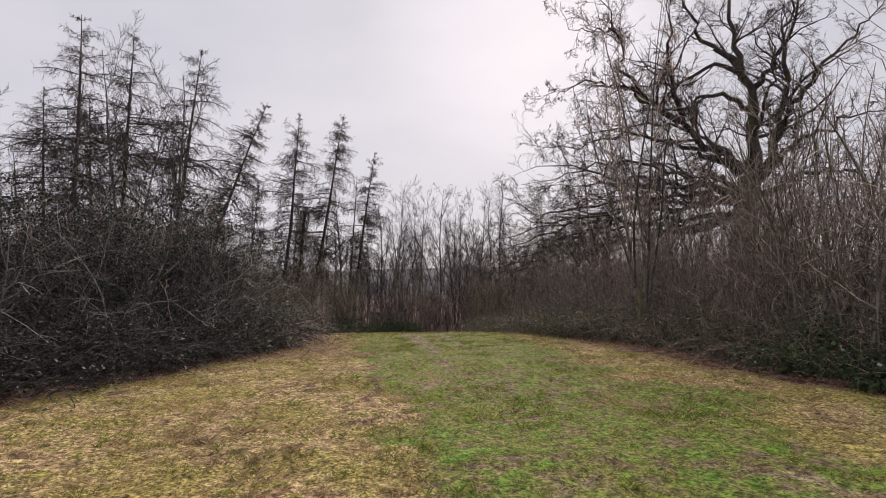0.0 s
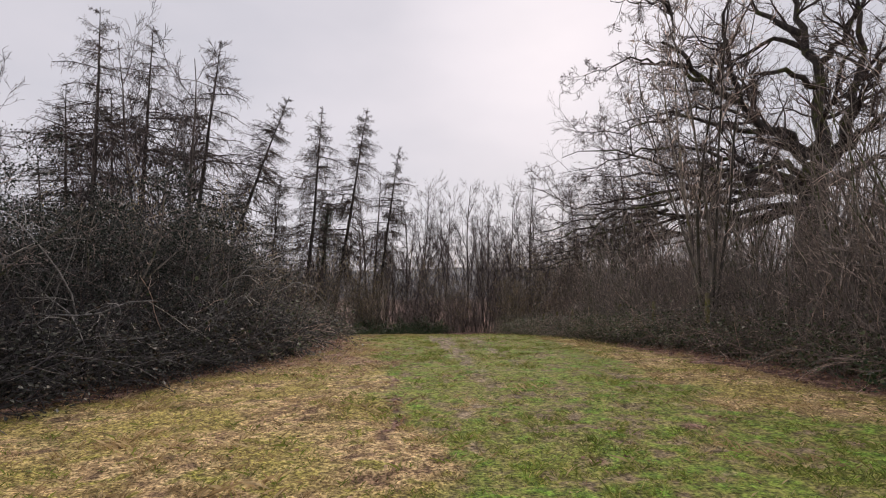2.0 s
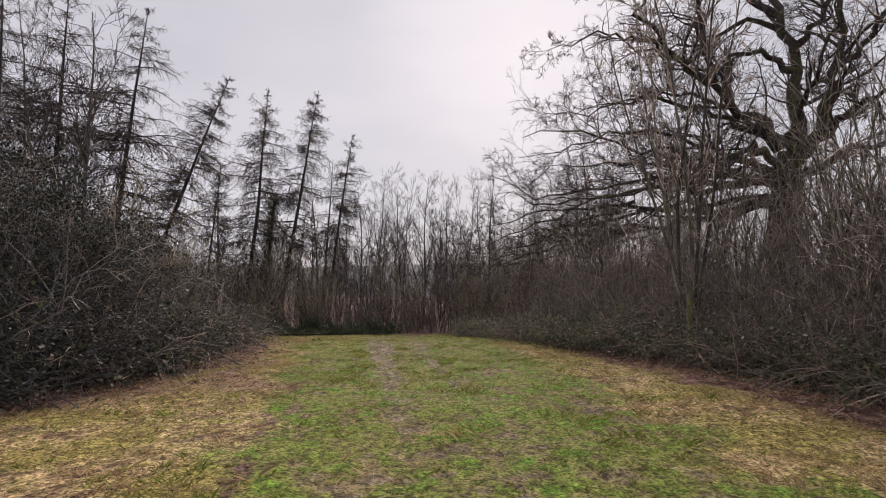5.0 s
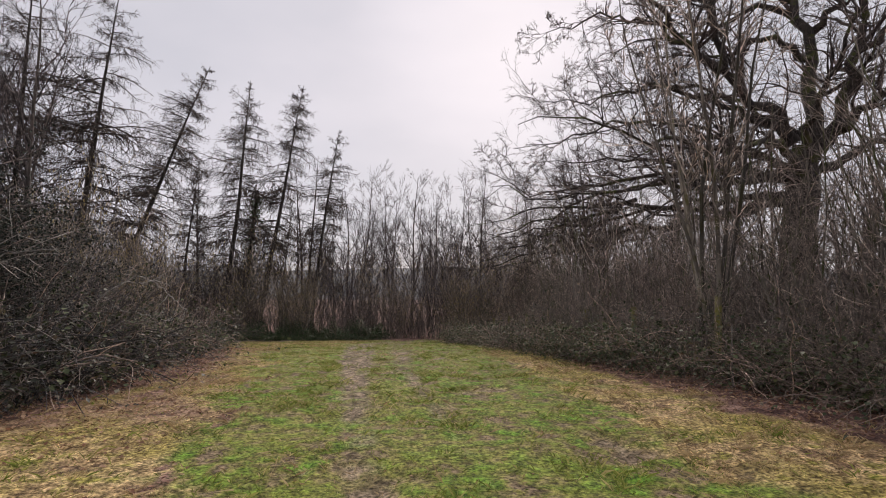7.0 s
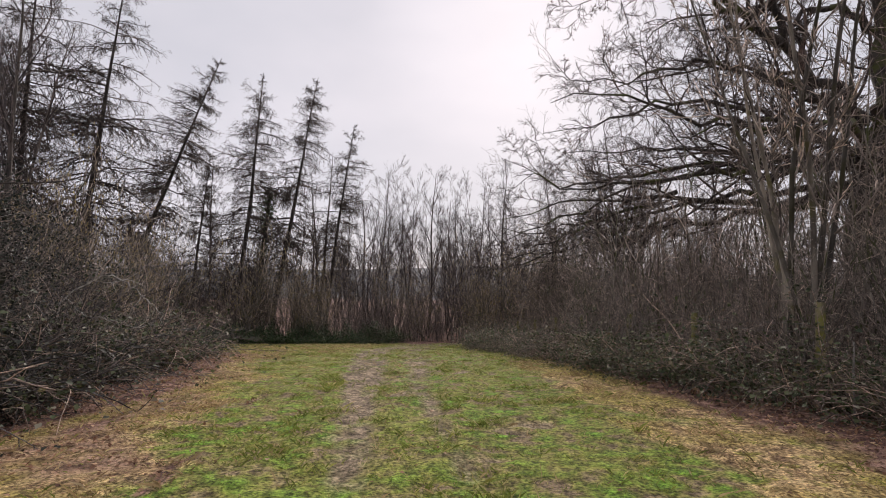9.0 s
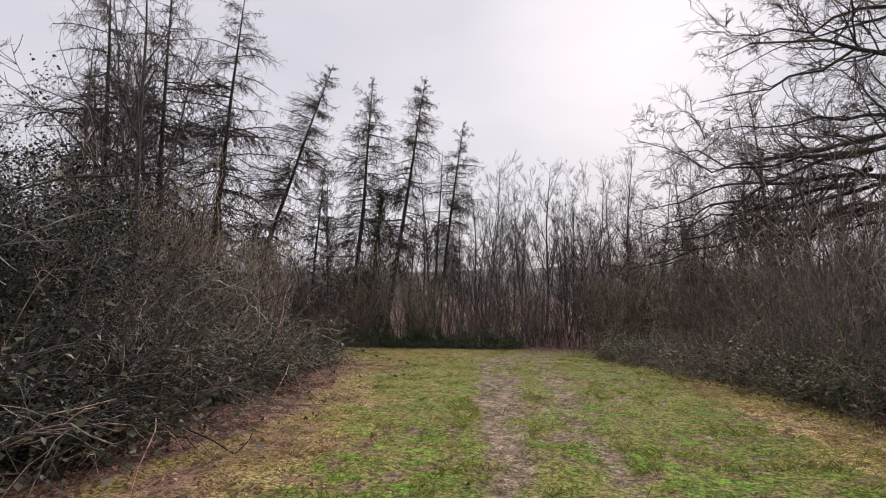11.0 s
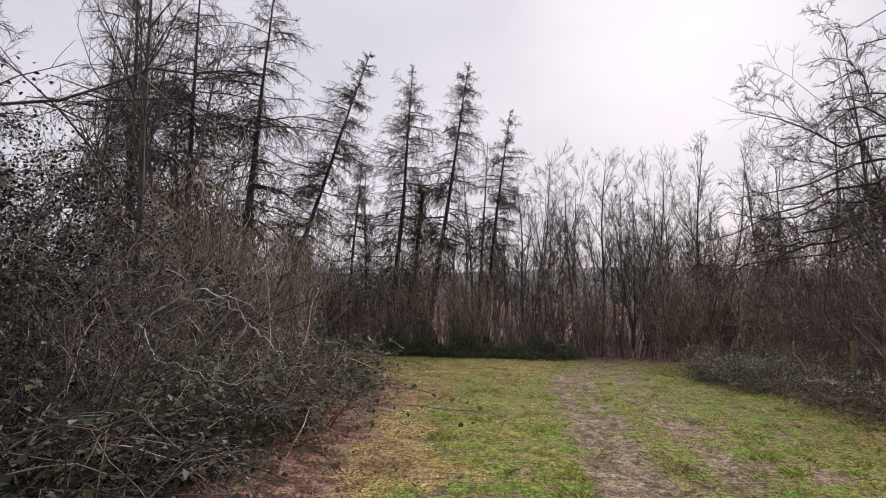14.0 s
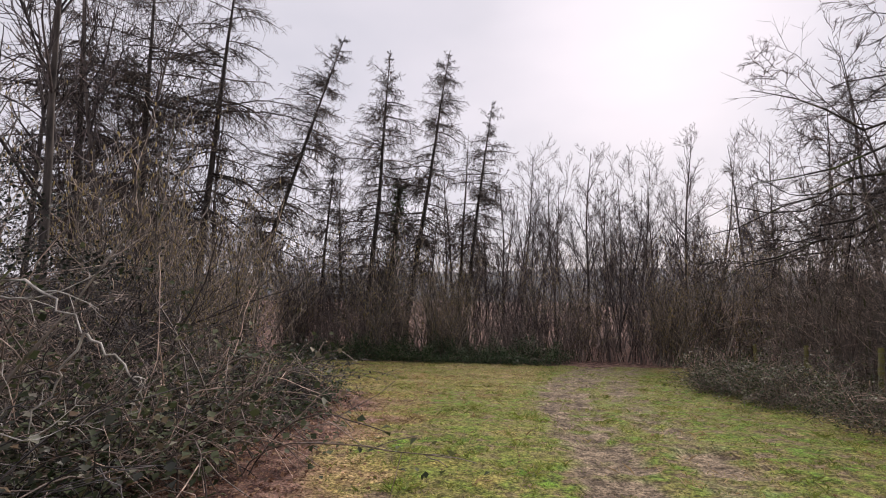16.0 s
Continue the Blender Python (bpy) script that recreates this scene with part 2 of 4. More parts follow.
def ground_earth():
    """Turf, straw, litter and mud laid by the zones of the ground sheet, each broken up at two scales."""
    mat, n, l, b = principled("meadow_ground", 0.95)
    att = n.new("ShaderNodeAttribute")
    att.attribute_name = "zones"
    sep = n.new("ShaderNodeSeparateColor")
    l.new(att.outputs["Color"], sep.inputs["Color"])
    fine, mid, big, tuft = noise_node(n, l, 34.0, 6.0), noise_node(n, l, 4.0, 5.0), noise_node(n, l, 0.8, 4.0), noise_node(n, l, 13.0, 4.0)
    speck = ramp_node(n, l, fine, [(0.36, (0.34, 0.34, 0.34)), (0.48, (0.88, 0.88, 0.88)), (0.62, (1.35, 1.32, 1.28))])
    # paints tufts lighter and the shaded gaps between them darker
    clump = ramp_node(n, l, tuft, [(0.36, (0.50, 0.48, 0.45)), (0.5, (1.0, 1.0, 1.0)), (0.64, (1.4, 1.4, 1.36))])
    turf = ramp_node(n, l, mid, [(0.37, (0.22, 0.165, 0.105)), (0.45, (0.225, 0.21, 0.068)), (0.54, (0.165, 0.215, 0.040)), (0.68, (0.150, 0.290, 0.034))])
    turf = mix_node(n, l, ramp_node(n, l, big, [(0.46, (0, 0, 0)), (0.62, (0.5, 0.5, 0.5))]), turf, (0.25, 0.255, 0.060))
    straw = ramp_node(n, l, mid, [(0.36, (0.21, 0.135, 0.080)), (0.45, (0.43, 0.30, 0.155)), (0.54, (0.55, 0.405, 0.215)), (0.64, (0.28, 0.25, 0.065))])
    straw = mix_node(n, l, ramp_node(n, l, big, [(0.44, (0, 0, 0)), (0.58, (0.85, 0.85, 0.85))]), straw, (0.34, 0.285, 0.080))
    litter = ramp_node(n, l, mid, [(0.38, (0.090, 0.048, 0.042)), (0.50, (0.19, 0.108, 0.088)), (0.62, (0.36, 0.225, 0.175))])
    mud = ramp_node(n, l, mid, [(0.36, (0.125, 0.095, 0.070)), (0.62, (0.34, 0.265, 0.185))])

    def times(a, b):
        return mix_node(n, l, 1.0, a, b, "MULTIPLY")

    turf, litter, mud = times(times(turf, speck), clump), times(litter, speck), times(times(mud, speck), clump)
    straw = times(straw, clump)
    straw = times(straw, ramp_node(n, l, fine, [(0.38, (0.36, 0.31, 0.27)), (0.5, (0.9, 0.9, 0.9)), (0.62, (1.45, 1.42, 1.4))]))

    def mask(out):
        s = n.new("ShaderNodeMath")
        s.operation = "MULTIPLY_ADD"
        l.new(fine, s.inputs[0])
        s.inputs[1].default_value = 0.45
        l.new(out, s.inputs[2])
        m = n.new("ShaderNodeMath")
        m.operation = "MULTIPLY_ADD"
        l.new(mid, m.inputs[0])
        m.inputs[1].default_value = 0.45
        l.new(s.outputs[0], m.inputs[2])
        h = n.new("ShaderNodeMath")
        h.operation = "MULTIPLY"
        l.new(m.outputs[0], h.inputs[0])
        h.inputs[1].default_value = 0.5
        return ramp_node(n, l, h.outputs[0], [(0.36, (0, 0, 0)), (0.62, (1, 1, 1))])

    col = mix_node(n, l, mask(sep.outputs["Red"]), turf, straw)
    col = mix_node(n, l, mask(sep.outputs["Blue"]), col, mud)
    col = mix_node(n, l, mask(sep.outputs["Green"]), col, litter)
    l.new(col, b.inputs["Base Color"])
    b.inputs["Specular IOR Level"].default_value = 0.2
    bump = n.new("ShaderNodeBump")
    bump.inputs["Strength"].default_value, bump.inputs["Distance"].default_value = 0.9, 0.035
    l.new(fine, bump.inputs["Height"])
    bump2 = n.new("ShaderNodeBump")
    bump2.inputs["Strength"].default_value, bump2.inputs["Distance"].default_value = 0.8, 0.12
    l.new(mid, bump2.inputs["Height"])
    l.new(bump2.outputs["Normal"], bump.inputs["Normal"])
    l.new(bump.outputs["Normal"], b.inputs["Normal"])
    return mat


def hill_wood():
    mat, n, l, b = principled("wooded_hill", 1.0)
    f = noise_node(n, l, 0.05, 6.0)
    l.new(ramp_node(n, l, f, [(0.3, (0.075, 0.078, 0.086)), (0.7, (0.14, 0.14, 0.145))]), b.inputs["Base Color"])
    return mat


GROUND, POST, WIRE, HILL = ground_earth(), post_wood(), wire_metal(), hill_wood()


# -- mesh helpers --
def build(name, chunks, mat, parent=None, label=""):
    """One mesh object from chunks of (vertices, faces); faces of three or four corners."""
    me = bpy.data.meshes.new(name)
    vs = np.concatenate([c[0] for c in chunks]).astype(np.float32)
    base, loops, sizes = 0, [], []
    for v, f in chunks:
        loops.append((f + base).ravel())
        sizes.append(np.full(len(f), f.shape[1]))
        base += len(v)
    loops, sizes = np.concatenate(loops).astype(np.int32), np.concatenate(sizes).astype(np.int32)
    me.vertices.add(len(vs))
    me.vertices.foreach_set("co", vs.ravel())
    me.loops.add(len(loops))
    me.loops.foreach_set("vertex_index", loops)
    me.polygons.add(len(sizes))
    me.polygons.foreach_set("loop_start", np.concatenate(([0], np.cumsum(sizes)[:-1])).astype(np.int32))
    me.polygons.foreach_set("use_smooth", np.ones(len(sizes), dtype=bool))
    me.update(calc_edges=True)
    me.validate()
    me.materials.append(mat)
    ob = new(name, me)
    if parent:
        ob.parent = parent
    if label:
        ob["label"] = label
    return ob


def unit(v):
    return v / np.maximum(np.linalg.norm(v, axis=-1, keepdims=True), 1e-9)


def tubes(pts, rad, sides=3):
    """Round stems along polylines: pts (N, k, 3), rad (N, k)."""
    n, k = pts.shape[:2]
    tan = unit(np.gradient(pts, axis=1))
    ref = np.where(np.abs(tan[:, :1, 2:3]) > 0.9, np.array([1.0, 0, 0]), np.array([0, 0, 1.0]))
    a = unit(np.cross(tan, np.broadcast_to(ref, tan.shape)))
    b = np.cross(tan, a)
    ang = np.arange(sides) * 2 * np.pi / sides
    ring = a[:, :, None] * np.cos(ang)[:, None] + b[:, :, None] * np.sin(ang)[:, None]
    v = pts[:, :, None] + ring * rad[:, :, None, None]
    i = np.arange(n * k * sides).reshape(n, k, sides)
    j = np.roll(i, -1, axis=2)
    f = np.stack([i[:, :-1], j[:, :-1], j[:, 1:], i[:, 1:]], -1).reshape(-1, 4)
    return v.reshape(-1, 3), f


def leaves(rng, at, size, flat=0.0, slim=0.5):
    """Folded leaves at points: two faces each, bent along the midrib. flat: how far they lie level."""
    n = len(at)
    d = unit(rng.normal(size=(n, 3)) * np.array([1, 1, 1 - flat]))
    up = unit(rng.normal(size=(n, 3)) * (1 - flat) + np.array([0, 0, 1.0]) * (0.6 + flat * 2))
    s = unit(np.cross(d, up))
    up = np.cross(s, d)
    ln = size * rng.uniform(0.6, 1.3, (n, 1))
    tip, w = at + d * ln, ln * slim
    mid = at + d * ln * 0.45
    left, right = mid + s * w + up * ln * 0.16, mid - s * w + up * ln * 0.16
    v = np.stack([at, left, tip, right], 1).reshape(-1, 3)
    i = np.arange(n)[:, None] * 4
    f = np.concatenate([i + [[0, 1, 2]], i + [[0, 2, 3]]])
    return v, f


def strands(rng, start, way, length, n, wob=0.15, lift=0.0):
    """Wandering polylines from points along ways; lift bends them up, or down where negative."""
    p, d, out = start, unit(way), [start]
    step = (length / n)[:, None]
    for _ in range(n):
        d = unit(d + rng.normal(size=d.shape) * wob + np.array([0, 0, 1.0]) * lift)
        p = p + d * step
        out.append(p)
    return np.stack(out, 1)


def thin(pts, r0, end=0.3):
    k = pts.shape[1]
    return r0[:, None] * (1 - np.linspace(0, 1, k)[None] * (1 - end))


def sprout(rng, pts, rad, count, lo, hi, angle, ratio, rr, taper=0.5, least=0.0035):
    """Starts, ways, lengths and radii of count side shoots on every strand."""
    n, k = pts.shape[:2]
    t = rng.uniform(lo, hi, (n, count))
    x = t * (k - 1)
    i = np.minimum(x.astype(int), k - 2)
    fr = (x - i)[..., None]
    row = np.arange(n)[:, None]
    p0, p1 = pts[row, i], pts[row, i + 1]
    at = p0 * (1 - fr) + p1 * fr
    tan = unit(p1 - p0)
    side = unit(np.cross(tan, rng.normal(size=tan.shape)))
    a = np.radians(rng.normal(angle, 10, (n, count)))[..., None]
    way = tan * np.cos(a) + side * np.sin(a)
    size = np.linalg.norm(np.diff(pts, axis=1), axis=2).sum(1)[:, None]
    ln = size * ratio * (1 - taper * t) * rng.uniform(0.6, 1.3, (n, count))
    r = np.maximum(rad[row, i] * rr, least)
    return at.reshape(-1, 3), way.reshape(-1, 3), ln.ravel(), r.ravel()


def empty(name, label, category, group=""):
    return tagged(new(name), label, category, group)


# -- the lie of the land --
LAND_Y = np.array([-800, -176, -17.6, 0, 7, 12.3, 17.6, 22.9, 28.2, 31, 35, 40, 44, 50, 61.6, 176, 420, 2500])
LAND_Z = np.array([2.0, 0.75, 0.13, 0.0, -0.08, -0.17, -0.46, -0.87, -1.40, -1.72, -2.14, -2.63, -2.9, -3.2, -3.7, -9.0, -26, -26])


def land(x, y):
    y = np.asarray(y, float)
    z = sum(np.interp(y + o, LAND_Y, LAND_Z) for o in (-1.6, -0.8, 0, 0.8, 1.6)) / 5
    return z + 0.012 * np.sin(1.9 * x + 0.7 * y) * np.sin(1.3 * y - 0.4 * x)


def lattice(x, y, scale, seed):
    """Smooth two-octave value noise over the plan, about 0 to 1, turned by its seed."""
    def layer(size, k):
        table = np.random.default_rng(seed * 7 + k).random((257, 257))
        c, q = math.cos(0.6 + seed + k), math.sin(0.6 + seed + k)
        u, v = (x * c - y * q) / size + 4000, (x * q + y * c) / size + 4000
        i, j = np.floor(u).astype(int), np.floor(v).astype(int)
        f, g = u - i, v - j
        f, g = f * f * (3 - 2 * f), g * g * (3 - 2 * g)
        i, j = i % 256, j % 256
        return (table[i, j] * (1 - f) + table[i + 1, j] * f) * (1 - g) + (table[i, j + 1] * (1 - f) + table[i + 1, j + 1] * f) * g

    n = (layer(scale, 0) + 0.55 * layer(scale * 0.47, 1)) / 1.55
    return np.clip((n - 0.5) * 1.3 + 0.5, 0, 1)


def ease(x, lo, hi):
    t = np.clip((x - lo) / (hi - lo), 0, 1)
    return t * t * (3 - 2 * t)


def left_edge(y):
    return np.interp(y, [0, 5, 8, 11, 14, 16, 18, 21, 25, 27, 30, 36], [-8.5, -6.9, -5.7, -4.0, -3.3, -3.3, -3.6, -3.9, -4.3, -5.5, -9.0, -13])


def right_edge(y):
    return np.interp(y, [0, 5, 8, 11, 14, 17, 20, 25, 28, 30, 35, 40], [8.2, 7.6, 7.2, 6.6, 6.3, 5.8, 4.95, 4.7, 4.1, 3.95, 5.0, 6.5])


def ruts(x, y):
    a = np.interp(y, [4, 11, 14, 17, 22, 26, 29, 33, 38], [1.1, 1.05, 0.86, 0.76, 0.66, 0.60, 0.85, 1.7, 3.0])
    b = np.interp(y, [4, 11, 17, 22, 26, 30, 34, 38], [2.1, 1.95, 1.75, 1.95, 1.85, 2.4, 3.3, 4.6])
    wa = np.interp(y, [6, 12, 16, 18, 22, 27, 34], [0.15, 0.22, 0.27, 0.45, 0.52, 0.75, 0.95])
    wb = np.interp(y, [6, 16, 20, 26, 34], [0.12, 0.18, 0.36, 0.55, 0.8])
    return np.maximum(np.exp(-(((x - a) / wa) ** 4)), 0.8 * np.exp(-(((x - b) / wb) ** 2)))


def relief(x, y):
    """Tussocks and hoof-sized dents."""
    return (lattice(x, y, 0.35, 8) - 0.5) * 0.034 + (lattice(x, y, 0.16, 10) - 0.5) * 0.016 + (lattice(x, y, 1.4, 9) - 0.5) * 0.05


def zones(x, y):
    """How far each spot is straw, leaf litter and mud; straw also stands for the far sun glow."""
    big, mid, small = lattice(x, y, 2.3, 1), lattice(x, y, 0.7, 2), lattice(x, y, 0.25, 3)
    rag = (big - 0.5) * 0.9 + (mid - 0.5) * 0.8 + (small - 0.5) * 0.45
    inner = np.interp(y, [0, 6, 10, 12.3, 14, 16.5, 18, 20, 22, 24, 26.6, 30, 36], [-8.0, -5.9, -4.1, -3.0, -2.2, -1.9, -2.1, -2.5, -2.5, -3.2, -3.9, -7.5, -13])
    outer = np.interp(y, [0, 7, 10, 13.2, 16.3, 20, 23.4, 27, 30, 36], [7.0, 6.4, 5.9, 5.35, 5.5, 5.4, 5.9, 5.5, 5.2, 6.2])
    dl, dr = x - inner, outer - x
    litter = np.maximum(ease(-dl + rag * 0.6, -0.3, 0.5), ease(-dr + rag * 0.6, -0.3, 0.5) * np.interp(y, [18, 22], [1.0, 0.6]))
    litter = np.maximum(litter, ease(y + rag * 0.8, 38.9, 39.7))
    edge = np.interp(y, [0, 4, 5, 7.7, 10, 13.5, 16.5, 17.5, 20, 24, 28, 32], [0.5, 0.35, 0.2, -0.12, -0.42, -0.55, -0.75, -1.1, -1.45, -1.8, -2.2, -3.4])
    fade = np.interp(y, [6, 12, 20, 24, 30], [1.0, 0.92, 0.9, 0.7, 0.35])
    straw = ease(edge - x + rag * 0.75, -0.25, 0.5) * fade * (0.6 + 0.7 * mid)
    right = np.interp(y, [4, 10.5, 13.5, 16.4, 20, 23, 28], [4.4, 3.9, 3.7, 3.5, 3.9, 4.5, 4.8])
    straw = np.maximum(straw, ease(x - right + rag * 1.5, -0.4, 0.9) * (0.5 + 0.8 * mid) * np.interp(y, [17, 24], [1.0, 0.6]))
    straw = np.maximum(straw, 0.6 * ease(mid * 0.6 + small * 0.4, 0.58, 0.82))
    # straw colour over the far turf paints the sun's glow on it
    straw = np.maximum(straw, (0.30 + 0.35 * mid) * ease(y, 24, 29) * (1 - ease(x - np.interp(y, [24, 36], [-0.6, 0.8]), -0.4, 0.6)))
    worn = np.interp(y, [6, 9, 12, 15, 18, 34], [0.0, 0.25, 0.65, 0.9, 1.0, 0.95])
    mud = ruts(x, y) * worn * np.clip(0.55 + 0.6 * mid + 1.3 * (small - 0.5), 0, 1.1)
    patch = ease(mid * 0.6 + small * 0.5, 0.70, 0.90)
    spots = patch * 0.75 * ease(x, -0.6, 0.3) * (1 - ease(x, 3.4, 4.4))
    line = np.interp(y, [6, 10, 16, 20], [-0.3, -0.42, -0.7, -1.2])
    litter = np.maximum(litter, ease(edge - x + rag * 0.75, -0.1, 0.7) * ease(y, 9, 14) * (1 - ease(y, 24, 28)) * (0.18 + 0.62 * mid))
    furrow = np.exp(-(((x - line + (small - 0.5) * 0.25) / 0.07) ** 2)) * ease(y, 6, 8) * (1 - ease(y, 16, 19)) * ease(mid, 0.25, 0.5)
    mud = np.maximum(mud, spots)
    # the furrow has no depth, only a line of litter colour
    litter = np.maximum(litter, furrow * 0.95)
    for px, py, pr in ((2.96, 7.68, 0.16), (1.55, 6.6, 0.13), (3.3, 7.9, 0.10), (2.0, 4.6, 0.14)):
        litter = np.maximum(litter, 0.9 * np.exp(-(((x - px) / pr) ** 2) - ((y - py) / pr) ** 2))
    return np.clip(straw, 0, 1), np.clip(litter, 0, 1), np.clip(mud, 0, 1)


def make_ground():
    def axis(lo, hi, step, far_lo, far_hi):
        out = list(np.arange(lo, hi + 1e-6, step))
        d = step
        while out[-1] < far_hi:
            d *= 1.25
            out.append(out[-1] + d)
        d = step
        while out[0] > far_lo:
            d *= 1.25
            out.insert(0, out[0] - d)
        return np.array(out)

    xs, ys = axis(-7.5, 8, 0.08, -1500, 1500), axis(0, 40, 0.09, -900, 2200)
    gx, gy = np.meshgrid(xs, ys)
    x, y = gx.ravel(), gy.ravel()
    straw, litter, mud = zones(x, y)
    near = ease(20 - np.abs(x), 0, 8) * ease(60 - np.abs(y), 0, 10)
    z = land(x, y) + near * (relief(x, y) * (1 + 0.5 * mud) - 0.045 * mud)
    v = np.stack([x, y, z], 1)
    i = np.arange(len(x)).reshape(gx.shape)
    f = np.stack([i[:-1, :-1], i[:-1, 1:], i[1:, 1:], i[1:, :-1]], -1).reshape(-1, 4)
    ob = build("ground", [(v, f)], GROUND)
    att = ob.data.attributes.new("zones", "FLOAT_COLOR", "POINT")
    att.data.foreach_set("color", np.stack([straw, litter, mud, np.ones_like(mud)], 1).astype(np.float32).ravel())
    return tagged(ob, "uneven meadow of green turf, dry straw and muddy wheel ruts", "ground", kind="structure")


make_ground()


def make_hill():
    xs, s = np.linspace(-1800, 1800, 220), np.linspace(0, 1, 14)
    gx, gs = np.meshgrid(xs, s)
    crest = 11 + 5 * np.sin(gx / 310 + 0.8) + 3 * np.sin(gx / 120) + 1.6 * lattice(gx, gs * 10, 14, 5)
    gy = 560 + 420 * gs
    gz = -40 + (crest + 40) * np.sin(gs * np.pi * 0.5) + (lattice(gx, gy, 9, 6) - 0.5) * 3 * gs
    v = np.stack([gx, gy, gz], -1).reshape(-1, 3)
    i = np.arange(len(v)).reshape(gx.shape)
    f = np.stack([i[:-1, :-1], i[:-1, 1:], i[1:, 1:], i[1:, :-1]], -1).reshape(-1, 4)
    tagged(build("backdrop", [(v, f)], HILL), "far grey wooded hillside across the valley", "hill", kind="structure")


make_hill()


# -- trees --
def larch(name, label, seed, height, spread, bare=0.15, twin=False, droop=-0.05, full=8.8):
    """A leafless larch: straight tapering trunk, tiers of thin hanging branches, knobbly twigs."""
    rng = np.random.default_rng(seed)
    tree = empty(name, label, "tree", "larches")
    zero = np.zeros((1, 3))
    trunk = strands(rng, zero, np.array([[0.02, 0, 1.0]]), np.array([height]), 16, 0.012, 0.02)
    r0 = np.array([0.0115 * height])
    trad = thin(trunk, r0, 0.08)
    chunks = [tubes(trunk, trad, 9)]
    if twin:
        t2 = strands(rng, zero + [[-0.5, 0.3, 0]], np.array([[-0.02, 0, 1.0]]), np.array([height * 0.86]), 14, 0.014, 0.02)
        chunks.append(tubes(t2, thin(t2, r0 * 0.8, 0.08), 8))
    n = int(full * height)
    t = np.sort(rng.uniform(bare, 0.985, n))
    x = t * 16
    i = np.minimum(x.astype(int), 15)
    at = trunk[0, i] * (1 - (x - i))[:, None] + trunk[0, i + 1] * (x - i)[:, None]
    az = rng.uniform(0, 2 * np.pi, n)
    shape = np.interp(t, [0, 0.25, 0.45, 0.75, 0.92, 1.0], [0.55, 0.85, 1.0, 0.72, 0.36, 0.05])
    keep = rng.uniform(0.3, 1.2, n)
    ln = spread * shape * keep
    way = np.stack([np.cos(az), np.sin(az), np.interp(t, [0, 0.5, 0.85, 1], [-0.35, -0.08, 0.12, 0.7])], 1)
    br = strands(rng, at, way, ln, 6, 0.10, droop)
    brad = thin(br, np.maximum(0.010 + 0.009 * ln, 0.010), 0.4)
    limbs = [tubes(br, brad, 4)]
    s, w, l2, r = sprout(rng, br, brad, 18, 0.10, 1.0, 55, 0.38, 0.5, 0.4, 0.0085)
    tw = strands(rng, s, w, l2, 3, 0.16, -0.30)
    trd = thin(tw, r, 0.6)
    limbs.append(tubes(tw, trd, 3))
    s, w, l3, r = sprout(rng, tw, trd, 3, 0.2, 1.0, 50, 0.55, 0.9, 0.3, 0.0075)
    t3 = strands(rng, s, w, l3, 1, 0.2, -0.2)
    limbs.append(tubes(t3, thin(t3, r, 0.7), 3))
    build("trunk", chunks, LARCH_BARK, tree)
    build("crown", limbs, LARCH_TWIG, tree)
    return tree


def bare_tree(name, label, seed, height, spread=0.30, stems=1, bark_mat=None, twig_mat=None, fine=True, group="bare trees", fork=0.35, boughs=17):
    """A slender leafless broadleaf tree, forking into rising limbs and a haze of twigs."""
    rng = np.random.default_rng(seed)
    tree = empty(name, label, "tree", group)
    base = rng.normal(size=(stems, 3)) * np.array([0.22, 0.22, 0]) * (stems > 1)
    way = np.concatenate([rng.normal(size=(stems, 2)) * (0.05 if stems == 1 else 0.13), np.ones((stems, 1))], 1)
    hs = height * rng.uniform(0.75, 1.0, stems)
    hs[0] = height
    trunk = strands(rng, base, way, hs, 12, 0.04, 0.05)
    trad = thin(trunk, 0.0095 * hs / stems**0.35, 0.12)
    s, w, ln, r = sprout(rng, trunk, trad, boughs, fork, 0.97, 38, spread, 0.55, 0.55)
    b1 = strands(rng, s, w, ln, 6, 0.13, 0.12)
    r1 = thin(b1, r, 0.25)
    s, w, ln, r = sprout(rng, b1, r1, 7, 0.2, 1.0, 40, 0.45, 0.6, 0.3, 0.0125)
    b2 = strands(rng, s, w, ln, 4, 0.16, 0.10)
    r2 = thin(b2, r, 0.5)
    limbs = [tubes(b1, r1, 4), tubes(b2, r2, 3)]
    if fine:
        s, w, ln, r = sprout(rng, b2, r2, 4, 0.25, 1.0, 38, 0.55, 0.85, 0.3, 0.0095)
        b3 = strands(rng, s, w, ln, 2, 0.18, 0.08)
        limbs.append(tubes(b3, thin(b3, r, 0.6), 3))
    build("trunk", [tubes(trunk, trad, 7)], bark_mat or GREY_BARK, tree)
    build("crown", limbs, twig_mat or GREY_TWIG, tree)
    return tree


